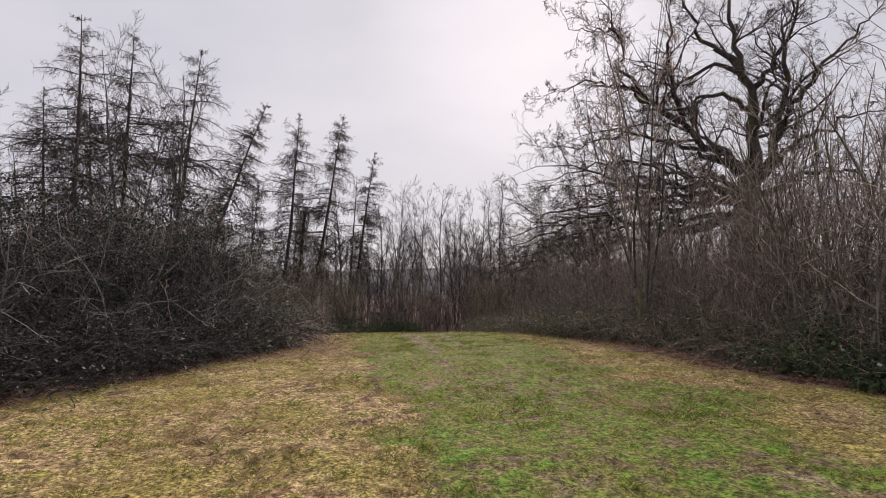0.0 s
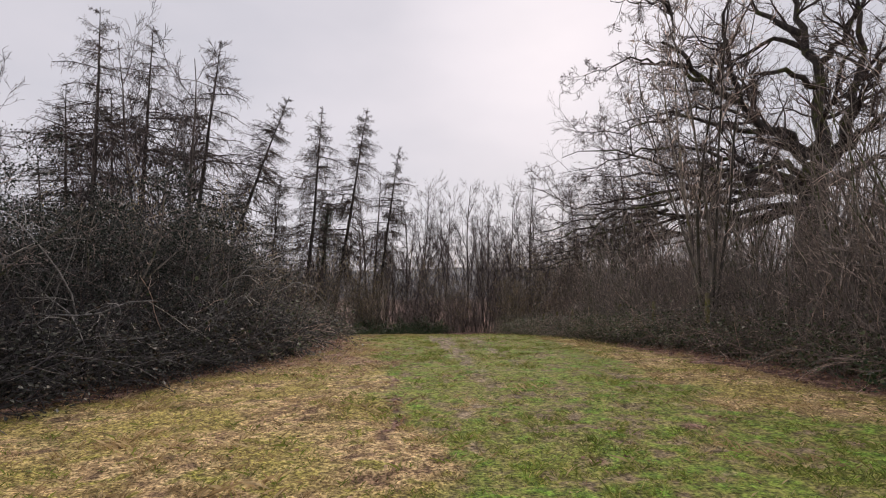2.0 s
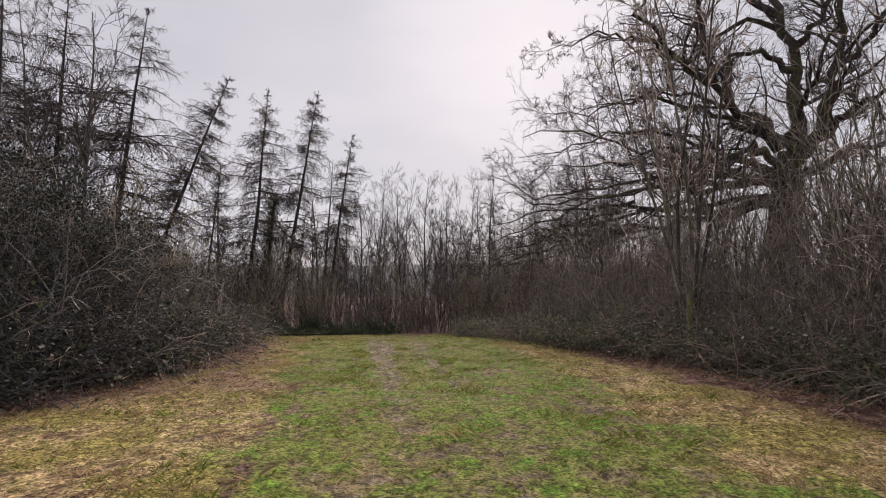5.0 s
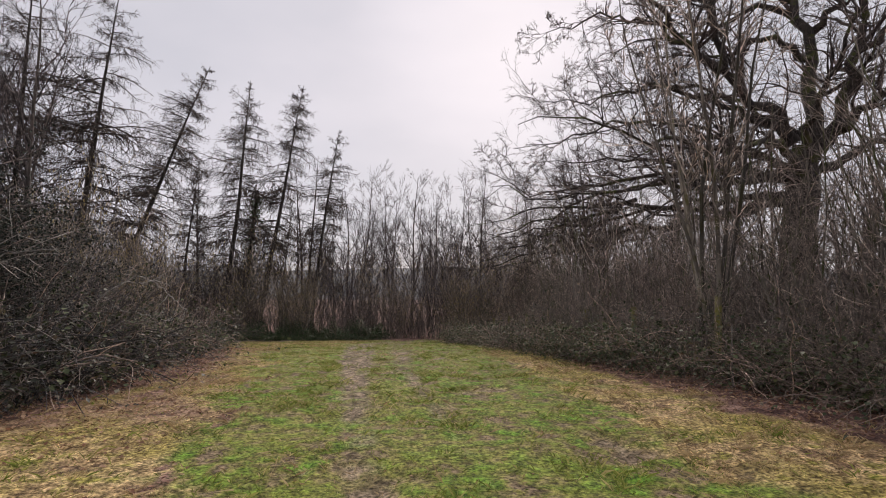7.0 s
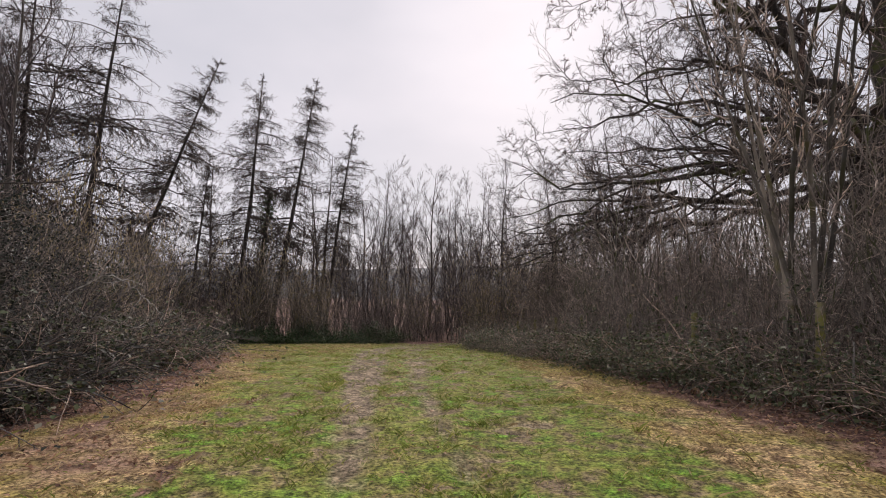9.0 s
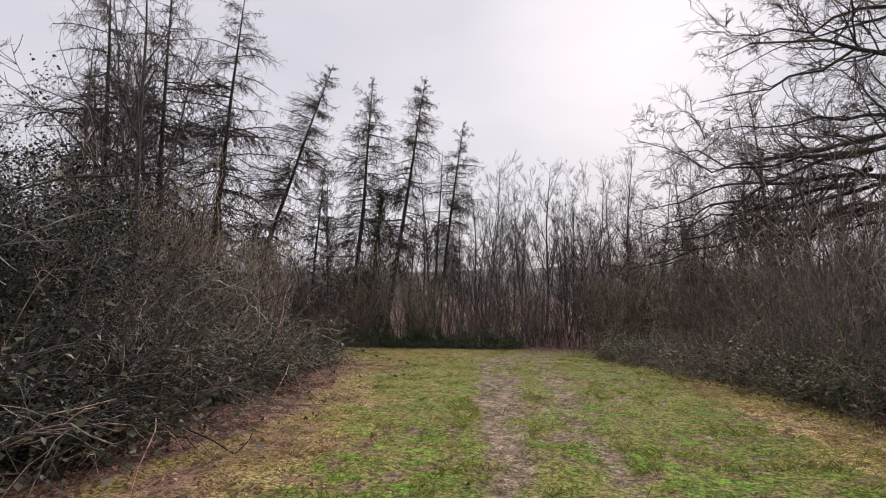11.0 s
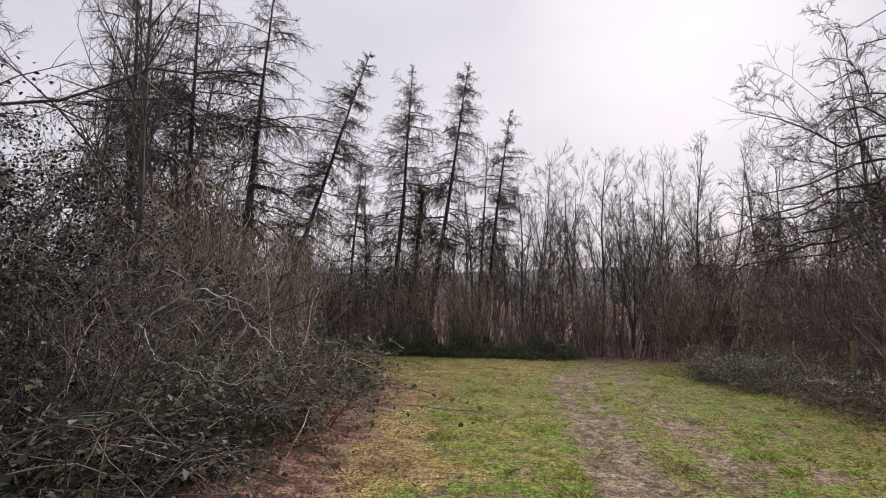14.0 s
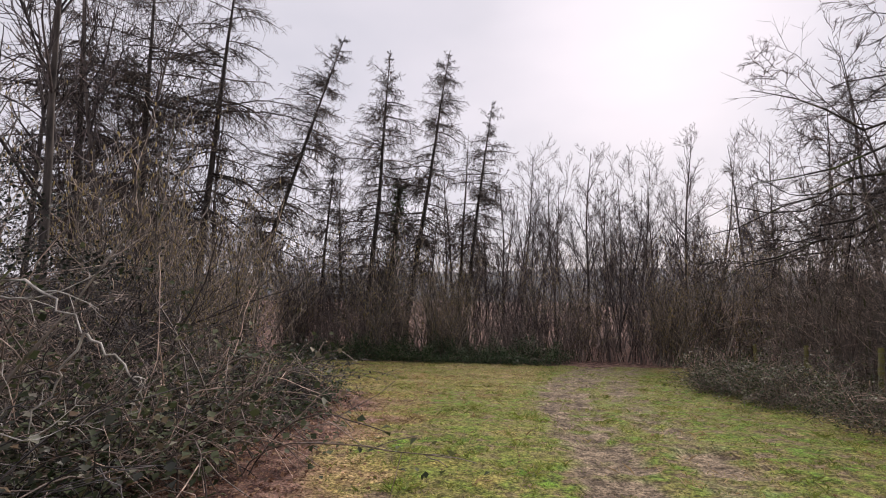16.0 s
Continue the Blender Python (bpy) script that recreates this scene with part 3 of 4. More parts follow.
def shrub(name, label, category, seed, height, stems, radius, bark_mat, twig_mat, group, upright=1.0, side=7, sub=4, catkins=0, lift=0.03, wob=0.09, split=False, least=0.005, angle=38):
    """A many-stemmed leafless bush: stems from one stool, side shoots and fine twigs."""
    rng = np.random.default_rng(seed)
    bush = empty(name, label, category, group)
    az, rr = rng.uniform(0, 2 * np.pi, stems), radius * np.sqrt(rng.random(stems))
    base = np.stack([np.cos(az) * rr, np.sin(az) * rr, np.full(stems, -0.05)], 1)
    way = np.stack([rng.normal(size=stems) * 0.28, rng.normal(size=stems) * 0.28, np.full(stems, upright)], 1)
    ln = height * rng.uniform(0.45, 1.05, stems)
    st = strands(rng, base, way, ln, 8, wob, lift)
    sr = thin(st, 0.0048 * ln * rng.uniform(0.4, 1.5, stems) + 0.004, 0.25)
    s, w, l1, r = sprout(rng, st, sr, side, 0.15, 1.0, angle, 0.36, 0.6, 0.4, least)
    b1 = strands(rng, s, w, l1, 4, 0.15, lift)
    r1 = thin(b1, r, 0.5)
    s, w, l2, r = sprout(rng, b1, r1, sub, 0.2, 1.0, 40, 0.45, 0.75, 0.3, least * 0.8)
    b2 = strands(rng, s, w, l2, 2, 0.2, 0.0)
    if split:
        for one, thick in zip(st, sr):
            build("stem", [tubes(one[None], thick[None], 5)], bark_mat, bush)
    else:
        tagged(build("stem_mass", [tubes(st, sr, 4)], bark_mat, bush), kind="stuff")
    tagged(build("twig_mass", [tubes(b1, r1, 3), tubes(b2, thin(b2, r, 0.7), 3)], twig_mat, bush), kind="stuff")
    if catkins:
        at = b1[rng.integers(0, len(b1), catkins), rng.integers(1, 5, catkins)]
        ct = strands(rng, at, np.tile([[0, 0, -1.0]], (catkins, 1)), rng.uniform(0.05, 0.09, catkins), 2, 0.08)
        tagged(build("catkin_mass", [tubes(ct, np.full((catkins, 3), 0.008), 4)], CATKIN, bush, "hanging yellow-brown catkins"), kind="stuff")
    return bush


def evergreen(name, label, seed, height, radius, count, leaf_size, mat=None, stems=9):
    """A dense dark bush: crooked stems, boughs, and many small leaves in clumps with gaps between."""
    rng = np.random.default_rng(seed)
    bush = empty(name, label, "bush", "evergreen bushes")
    az = rng.uniform(0, 2 * np.pi, stems)
    base = np.stack([np.cos(az), np.sin(az), np.zeros(stems)], 1) * 0.25 * radius
    way = np.stack([np.cos(az) * 0.45, np.sin(az) * 0.45, np.ones(stems)], 1)
    ln = height * rng.uniform(0.75, 1.0, stems)
    st = strands(rng, base, way, ln, 9, 0.12, 0.02)
    sr = thin(st, 0.010 * ln, 0.25)
    s, w, l1, r = sprout(rng, st, sr, 14, 0.06, 1.0, 62, 0.50, 0.5, 0.45)
    b1 = strands(rng, s, w, l1, 5, 0.13, 0.0)
    r1 = thin(b1, r, 0.4)
    s, w, l2, r = sprout(rng, b1, r1, 7, 0.2, 1.0, 48, 0.42, 0.6, 0.3)
    b2 = strands(rng, s, w, l2, 3, 0.18, -0.04)
    pool = np.concatenate([b2[:, 1:].reshape(-1, 3), b1[:, 2:].reshape(-1, 3)])
    at = pool[rng.integers(0, len(pool), count)] + rng.normal(size=(count, 3)) * 0.10 * np.array([1, 1, 0.7])
    at = at[at[:, 2] > 0.03]
    for one, thick in zip(st, sr):
        build("stem", [tubes(one[None], thick[None], 6)], GREY_BARK, bush)
    tagged(build("twig_mass", [tubes(b1, r1, 4), tubes(b2, thin(b2, r, 0.6), 3)], MID_TWIG, bush), kind="stuff")
    tagged(build("foliage", [leaves(rng, at, leaf_size, 0.15, 0.36)], mat or DARK_LEAF, bush, "small dark glossy leaves"), kind="stuff")
    return bush


def bramble(name, label, seed, radius, height, canes, count, leaf_size=0.05, mat=None, cane_mat=None):
    """A low tangle of arching canes with scattered leaves."""
    rng = np.random.default_rng(seed)
    bush = empty(name, label, "bramble", "brambles")
    az, rr = rng.uniform(0, 2 * np.pi, canes), radius * np.sqrt(rng.random(canes))
    base = np.stack([np.cos(az) * rr, np.sin(az) * rr, np.full(canes, -0.03)], 1)
    out = rng.uniform(0, 2 * np.pi, canes)
    way = np.stack([np.cos(out) * 0.7, np.sin(out) * 0.7, np.full(canes, 1.3)], 1)
    ln = height * rng.uniform(0.9, 2.1, canes)
    st = strands(rng, base, way, ln, 9, 0.13, -0.17)
    st[:, :, 2] = np.maximum(st[:, :, 2], -0.03)
    sr = thin(st, rng.uniform(0.004, 0.008, canes), 0.5)
    s, w, l1, r = sprout(rng, st, sr, 5, 0.15, 1.0, 50, 0.30, 0.8, 0.3, 0.0035)
    b1 = strands(rng, s, w, l1, 3, 0.2, -0.05)
    tagged(build("cane_mass", [tubes(st, sr, 4), tubes(b1, thin(b1, r, 0.7), 3)], cane_mat or CANE, bush), kind="stuff")
    pool = np.concatenate([b1.reshape(-1, 3), st[:, 2:].reshape(-1, 3)])
    at = pool[rng.integers(0, len(pool), count)] + rng.normal(size=(count, 3)) * 0.06
    at = at[at[:, 2] > 0.01]
    tagged(build("foliage", [leaves(rng, at, leaf_size, 0.45, 0.42)], mat or BRAMBLE_LEAF, bush), kind="stuff")
    return bush


def put(ob, x, y, rz=0.0, s=1.0, rx=0.0, ry=0.0, sink=0.03):
    ob.matrix_basis = place(x, y, rz, s, rx, ry, sink)
    return ob


def place(x, y, rz=0.0, s=1.0, rx=0.0, ry=0.0, sink=0.03):
    return pose(x, y, float(land(x, y)) - sink, rx, ry, 0) @ pose(0, 0, 0, 0, 0, rz) @ Matrix.Scale(s, 4)


# the row of larches beyond the meadow
L1 = put(larch("larch", "tall leafless larch with a straight dark trunk", 11, 20.0, 3.5), -10.4, 47.8, 0, 1, 0, 5.2)
L2 = put(larch("larch", "tall leafless larch leaning gently over", 12, 20.6, 3.4, 0.2), -8.1, 49.3, 0, 1, 0, 7.8)
put(larch("larch", "leafless twin-stemmed larch with ragged top", 13, 17.2, 3.0, 0.2, True), -4.1, 50.7, 0, 1, 0, 2.5)
put(larch("larch", "leafless larch leaning far out of line", 14, 21.0, 3.6, 0.3), -18.2, 45.3, 0, 1, 0, 20.8)
L5 = put(larch("larch", "big leafless larch with long drooping boughs", 15, 20.6, 4.6, 0.1, full=6.2), -15.9, 38.0, 0, 1, 0, 4.4)
tagged(copy_thing(L5, place(-19.6, 38.6, 130, 1.06, 0, 3)), "big leafless larch with drooping boughs and slim top")
tagged(copy_thing(L5, place(-22.2, 37.4, 250, 1.07, 0, 2)), "big leafless larch at the end of the row")
copy_thing(L1, place(-13.1, 47.0, 200, 0.66, 0, 4))
copy_thing(L1, place(-28.0, 44.0, 70, 1.0, 0, 1))
copy_thing(L5, place(-27.5, 33.0, 20, 0.95, 0, -2))
copy_thing(L2, place(-24.5, 45.0, 120, 0.95, 0, -1))

# -- the great oak --
def oak():
    """Short thick trunk that breaks into crooked stems; boughs leave the stems, not one fork."""
    rng = np.random.default_rng(5)
    tree = empty("oak_tree", "huge old leafless oak with crooked mossy limbs", "tree")
    tree.location = (16.6, 24.0, float(land(16.6, 24.0)))
    u = np.linspace(0, 1, 10)[:, None]
    trunk = (np.array([[0.1, 0, -0.1]]) * (1 - u) + np.array([[0.45, -0.25, 7.4]]) * u + rng.normal(size=(10, 3)) * np.array([0.07, 0.07, 0]))[None]
    trad = np.interp(u[:, 0], [0, 0.07, 0.3, 0.8, 1], [0.95, 0.68, 0.58, 0.58, 0.40])[None]
    k = 17
    limbs, lr = [], []

    def limb(bends, r):
        """A crooked bough through a few bends, kinked between them."""
        b = np.array(bends, float)
        run = np.concatenate(([0], np.cumsum(np.linalg.norm(np.diff(b, axis=0), axis=1))))
        t = np.linspace(0, run[-1], k)
        line = np.stack([np.interp(t, run, b[:, c]) for c in range(3)], 1)
        soft = line.copy()
        soft[1:-1] = (line[:-2] + 2 * line[1:-1] + line[2:]) / 4
        kink = rng.normal(size=(k, 3)) * 0.13
        kink[0] = 0
        limbs.append(soft + kink)
        lr.append(r * 0.86 * (1 - 0.95 * np.linspace(0, 1, k) ** 0.6))

    limb([(0.5, -0.4, 6.9), (1, -0.3, 8.9), (1.1, -0.1, 10.9), (1, -0.1, 12), (0.6, 0.3, 13.2), (0.6, 0.5, 14.9), (0.5, 0.9, 16.9), (0.8, 0.6, 20)], 0.46)
    limb([(1, -0.1, 10.8), (-0.3, -0.4, 11.4), (-1.8, -0.2, 11.4), (-3, -0.3, 10.7), (-4.4, -0.1, 10.5), (-5.9, 0.5, 10.9)], 0.2)
    limb([(0.9, -0, 12.1), (0.5, 0.9, 13.3), (-0.3, 2.1, 13.5), (-1.1, 3.5, 13.3), (-2.7, 5, 13.8), (-4.5, 6.7, 13)], 0.2)
    limb([(0.6, 0.3, 13.3), (-0.2, 0.7, 14.1), (-1.2, 1.1, 15.4), (-1.8, 1.2, 17), (-2.1, 1.4, 19.2)], 0.22)
    limb([(1.1, -0.1, 11.9), (1.5, -1, 12.8), (1.8, -1.8, 13.9), (2.2, -2.2, 15.8), (2.5, -2.5, 17.5)], 0.2)
    limb([(0.8, -0.5, 7.2), (1.1, -1.5, 8.8), (1.2, -2, 10.3), (1, -2.1, 11.8), (1, -2.4, 13.5), (1.4, -2.9, 16.4)], 0.36)
    limb([(1, -0.7, 7.4), (1, -1.9, 8.2), (1.2, -3.3, 8.7), (1.6, -4.8, 9), (2, -6.2, 8.9)], 0.27)
    limb([(0.9, -0.6, 6.5), (2.4, -1, 7.3), (4.1, -1.4, 7.6), (6.2, -1.9, 6.7), (7.3, -2.6, 6.2)], 0.24)
    limb([(1.1, -1.7, 10.1), (2.6, -2.4, 11.8), (4.1, -2.9, 13.4), (5.5, -3.2, 15.4)], 0.2)
    limb([(0.2, -0.1, 7.5), (-1, -0.5, 8.6), (-2.4, -0.8, 9.2), (-3.1, -0.7, 9.9), (-3.5, -1, 11.6), (-4.1, -1.2, 13.1), (-3.8, -1.4, 14.6), (-4.2, -1.6, 16.7)], 0.33)
    limb([(-3.2, -0.7, 9.9), (-4.5, -0.9, 10.5), (-5.2, -1.1, 11.1), (-6.1, -1.2, 11.9), (-6.2, -1.4, 13.3), (-6.9, -1.6, 14.7), (-7.5, -1.5, 15.7)], 0.22)
    limb([(-4.8, -1, 10.7), (-6.2, -0.6, 11.8), (-7.4, -0.1, 11.9), (-8.4, 0.2, 11.6), (-9.0, 0.5, 11.2), (-9.9, 0.8, 11.1)], 0.13)
    limb([(-6.2, -1.4, 13.3), (-7, -1.2, 14.1), (-8.2, -0.9, 14.1), (-9.1, -0.8, 15)], 0.08)
    limb([(-0.5, -0.3, 8), (-2.6, -0, 9.1), (-4.7, -0.2, 9.2), (-6, -0, 9.4), (-7.7, 0.1, 8.8), (-9.8, 0.3, 8.8)], 0.2)
    limb([(0.1, -0.4, 6.5), (-3, -1.6, 6.7), (-5.4, -2, 6.8), (-8.1, -2.3, 7.1), (-9.8, -2.7, 7.1), (-11.3, -2.7, 6.9)], 0.22)
    limb([(0.2, -0.1, 6.1), (-1.4, 1.6, 6.6), (-3.7, 2.6, 6.7), (-5.9, 3.4, 6.4), (-8.4, 4.4, 5.9), (-10.9, 4.8, 7.2)], 0.21)
    limb([(0.5, 0.3, 5.6), (-1.7, 2.4, 5.2), (-3.9, 4.2, 5.9), (-6.8, 5.4, 5.5), (-9, 6.2, 4.6), (-11.3, 6.6, 3.7)], 0.22)
    limb([(0.5, 0.3, 5.3), (-1.2, 2.6, 5), (-3.4, 4.8, 4.8), (-6.2, 6.1, 3.9), (-8.7, 7.2, 3.3), (-11, 7.6, 2.2)], 0.24)
    limb([(0, -0.3, 6.4), (-2.8, -0.5, 7.2), (-5.5, -0.6, 8), (-8.1, -0.3, 7.6), (-10.5, -0.1, 6.8)], 0.19)
    limb([(0.5, 0.3, 6.5), (-0.4, 3.3, 7.2), (-2.6, 5.5, 7.9), (-5.3, 6.7, 8.2), (-7.8, 7.8, 8)], 0.22)
    limb([(0.7, 0.1, 7.8), (0.1, 3, 10.3), (-1.6, 5.3, 11.6), (-4, 7, 11.7), (-6.5, 8.2, 10.9)], 0.2)
    limb([(0, -0.6, 6.4), (-2.3, -2.1, 7), (-3.9, -3.4, 6.6), (-5.5, -4.1, 6.1), (-7.2, -4.1, 6.2), (-8.7, -3.7, 5.9)], 0.25)
    limb([(0.2, -0.7, 7.4), (-0.9, -2.4, 8.6), (-1.2, -4, 9.6), (-1.6, -5, 11.1), (-2.2, -5.2, 12.8)], 0.2)
    limb([(0.3, 0, 6.2), (-2.5, 1, 6.4), (-5.5, 2, 6), (-8.5, 2.6, 5.2), (-11.8, 3, 4.4)], 0.2)
    limb([(0.3, 0.2, 5.6), (-2.5, 3, 5.6), (-5.5, 5.5, 5), (-8.5, 8, 4.6), (-10.8, 9, 4.6)], 0.2)
    limb([(-3.4, 4.8, 4.8), (-6, 7, 3.6), (-8.6, 8.6, 2.8), (-10.8, 9.4, 3)], 0.12)
    limb([(0.2, -0.3, 6), (-3, -0.6, 5.8), (-6, -0.8, 5.6), (-9, -0.8, 5.2), (-11.8, -1, 5.2)], 0.2)
    limb([(-3.9, 4.2, 5.9), (-7, 4.4, 4.6), (-10, 4.4, 3.4), (-12, 4.6, 2.6)], 0.12)
    limbs, lr = np.array(limbs), np.array(lr)
    st, w, ln, r = sprout(rng, limbs, lr, 7, 0.14, 0.96, 44, 0.40, 0.5, 0.66)
    b0 = strands(rng, st, w, ln, 12, 0.20, 0.03)
    r0 = thin(b0, np.minimum(r, 0.11), 0.15)
    crown = [tubes(b0, r0, 6)]
    for wood, thick, many, ratio in ((limbs, lr, 8, 0.24), (b0, r0, 8, 0.40)):
        st, w, ln, r = sprout(rng, wood, thick, many, 0.16, 1.0, 46, ratio, 0.5, 0.42, 0.012)
        b1 = strands(rng, st, w, ln, 6, 0.20, 0.02)
        r1 = thin(b1, np.minimum(r, 0.05), 0.25)
        st, w, ln, r = sprout(rng, b1, r1, 6, 0.15, 1.0, 42, 0.50, 0.6, 0.3, 0.0068)
        b2 = strands(rng, st, w, ln, 4, 0.13, 0.0)
        r2 = thin(b2, r, 0.45)
        st, w, ln, r = sprout(rng, b2, r2, 5, 0.2, 1.0, 38, 0.55, 0.7, 0.3, 0.0046)
        b3 = strands(rng, st, w, ln, 2, 0.10, 0.0)
        crown += [tubes(b1, r1, 4), tubes(b2, r2, 3), tubes(b3, thin(b3, r, 0.6), 3)]
    build("trunk", [tubes(trunk, trad, 18)], OAK_BARK, tree)
    for one, thick in zip(limbs, lr):
        build("limb", [tubes(one[None], thick[None], 9)], OAK_BARK, tree)
    # epicormic shoots bristling from the trunk and the feet of the boughs
    at = np.concatenate([trunk[0, 2:].repeat(44, 0), limbs[:, 1:5].reshape(-1, 3).repeat(5, 0)])
    at = at + rng.normal(size=at.shape) * 0.25
    shoots = strands(rng, at, rng.normal(size=at.shape) + np.array([0, 0, 0.5]), rng.uniform(0.6, 2.2, len(at)), 4, 0.2, 0.05)
    tagged(build("shoot_mass", [tubes(shoots, thin(shoots, rng.uniform(0.006, 0.012, len(at)), 0.4), 3)], BACKLIT_TWIG, tree, "bristle of thin brown shoots on the trunk"), kind="stuff")
    build("crown", crown, OAK_TWIG, tree)
    return tree


oak()

# -- bare trees behind the meadow and in the woods on both sides --
rng = np.random.default_rng(77)
BT = [bare_tree("bare_tree", "slender leafless tree with rising grey limbs", 21, 15.5, 0.26, bark_mat=BACKLIT_BARK, twig_mat=BACKLIT_TWIG),
      bare_tree("bare_tree", "slender leafless tree forking from low down", 22, 14.5, 0.34, 2, fork=0.25, bark_mat=BACKLIT_BARK, twig_mat=BACKLIT_TWIG),
      bare_tree("bare_tree", "tall thin leafless tree with short side shoots", 23, 16.5, 0.18, fork=0.2, bark_mat=BACKLIT_BARK, twig_mat=BACKLIT_TWIG),
      bare_tree("bare_tree", "leafless many-stemmed tree with brown twigs", 24, 12.5, 0.30, 3, BACKLIT_BARK, BACKLIT_TWIG, fork=0.25)]
spots = [(-1.5, 60), (1.0, 56), (3.0, 64), (5.2, 66), (6.5, 58), (8.2, 63), (10.0, 55), (12.2, 51), (13.5, 60), (15.5, 52), (17.5, 58), (20.0, 50),
         (2.2, 70), (-3.5, 66), (-6.0, 60), (-12.0, 62), (-15.0, 56), (-20.0, 58), (-10.0, 70), (23.0, 57), (27.0, 48), (31.0, 58), (11.0, 72), (18.5, 70),
         (-0.2, 52), (2.6, 58), (4.4, 53), (7.4, 68), (9.0, 58), (12.0, 66), (14.6, 64), (16.4, 46), (-2.2, 74), (-7.6, 66), (-4.8, 72), (0.6, 66), (9.6, 48), (18.8, 45), (21.5, 62), (5.8, 48),
         (-25.0, 52), (-31.0, 47), (-19.0, 32), (-23.0, 28), (-27.0, 22), (-20.0, 20), (-30.0, 35), (-17.5, 42),
         (13.0, 44), (17.0, 42), (21.0, 38), (25.0, 33), (27.0, 26), (24.0, 18), (20.0, 13), (30.0, 20), (14.0, 36), (26.0, 10), (33.0, 30), (19.0, 31), (23.0, 44)]
made = set()
for q, (x, y) in enumerate(spots):
    v = int(rng.integers(0, 4))
    m = place(x, y, float(rng.uniform(0, 360)), float(rng.uniform(0.82, 1.1)), float(rng.normal(0, 1.5)), float(rng.normal(0, 1.5)))
    if v in made:
        copy_thing(BT[v], m)
    else:
        BT[v].matrix_basis = m
        made.add(v)
put(bare_tree("bare_tree", "leafless tree with a wide low fork", 29, 17.5, 0.34, 2, BACKLIT_BARK, BACKLIT_TWIG, fork=0.3), -16.4, 33.5)

put(bare_tree("ash_tree", "many-stemmed leafless ash with pale grey bark", 33, 11.0, 0.20, 7, ASH_BARK, GREY_TWIG, fork=0.22, group="ash trees", boughs=9, fine=True), 7.6, 15.9)
put(bare_tree("ash_tree", "leafless tree standing above the dark bushes", 34, 11.6, 0.36, 1, BACKLIT_BARK, BACKLIT_TWIG, fork=0.3, group="ash trees", boughs=14), -9.6, 23.6, 0, 1, 0, 1)

# ivy-smothered dead trunk among the larches
def ivy_trunk():
    rng = np.random.default_rng(31)
    tree = empty("ivy_clad_trunk", "broken dead trunk smothered in dark ivy", "tree stump")
    tr = strands(rng, np.zeros((1, 3)), np.array([[0.16, 0, 1.0]]), np.array([11.3]), 9, 0.02)
    build("trunk", [tubes(tr, thin(tr, np.array([0.24]), 0.5), 8)], LARCH_BARK, tree)
    t = rng.uniform(0.05, 1.0, 5200)
    x = t * 9
    i = np.minimum(x.astype(int), 8)
    at = tr[0, i] + (tr[0, i + 1] - tr[0, i]) * (x - i)[:, None]
    at = at + rng.normal(size=at.shape) * (np.array([0.42, 0.42, 0.2]) * (1.1 - 0.35 * t)[:, None])
    build("ivy", [leaves(rng, at, 0.13, 0.2, 0.45)], IVY_LEAF, tree, "dark glossy ivy leaves")
    return tree


put(ivy_trunk(), -9.9, 50.5)

# -- thickets --
HZ = [shrub("hazel_bush", "leafless brown hazel bush of many upright stems", "bush", 41, 5.0, 34, 1.1, MID_TWIG, BACKLIT_TWIG, "hazel thicket", 1.3, 6, 3, least=0.0085),
      shrub("hazel_bush", "leafless brown hazel bush with whippy shoots", "bush", 42, 4.6, 32, 1.2, MID_TWIG, MID_TWIG, "hazel thicket", 1.3, 6, 3, least=0.0085),
      shrub("hazel_bush", "tall leafless hazel bush hung with catkins", "bush", 43, 5.6, 30, 0.9, GREY_BARK, BROWN_TWIG, "hazel thicket", 1.2, 6, 3, catkins=2200, least=0.0075)]
# first thorn: shaded copy of the second, bark and twigs darkened for backlight
TH = [shrub("thorn_bush", "tangled leafless thorn bush, its twigs coloured dark for backlight", "bush", 51, 4.6, 22, 0.9, BACKLIT_BARK, SHADED_TWIG, "thorn bushes", 0.7, 10, 5, wob=0.20, split=True, least=0.0058, angle=58),
      shrub("thorn_bush", "tangled leafless thorn bush with brown twigs", "bush", 52, 4.2, 18, 1.0, GREY_BARK, GREY_TWIG, "thorn bushes", 0.7, 9, 5, wob=0.20, split=True, least=0.0058, angle=58)]
SP = [shrub("sapling_clump", "clump of tall thin leafless saplings", "bush", 61, 7.2, 18, 1.1, GREY_BARK, GREY_TWIG, "saplings", 1.5, 7, 3, wob=0.07, split=True, least=0.0058, angle=44),
      shrub("sapling_clump", "clump of straight brown leafless saplings", "bush", 62, 6.4, 20, 1.2, BROWN_BARK, GREY_TWIG, "saplings", 1.5, 7, 3, wob=0.07, split=True, least=0.0058, angle=44)]
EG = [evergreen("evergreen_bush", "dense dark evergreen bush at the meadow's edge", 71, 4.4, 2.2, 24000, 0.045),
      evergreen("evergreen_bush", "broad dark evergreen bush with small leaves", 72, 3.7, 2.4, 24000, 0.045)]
BR = [bramble("bramble_patch", "low bramble tangle with dull green leaves", 81, 0.9, 0.75, 60, 2600, 0.058),
      bramble("bramble_patch", "low bramble tangle, mostly bare brown canes", 82, 0.9, 0.85, 80, 1500, 0.055)]
IV = [bramble("ivy_bank", "low bank of dark green ivy", 83, 1.1, 0.6, 40, 4200, 0.056, IVY_LEAF)]
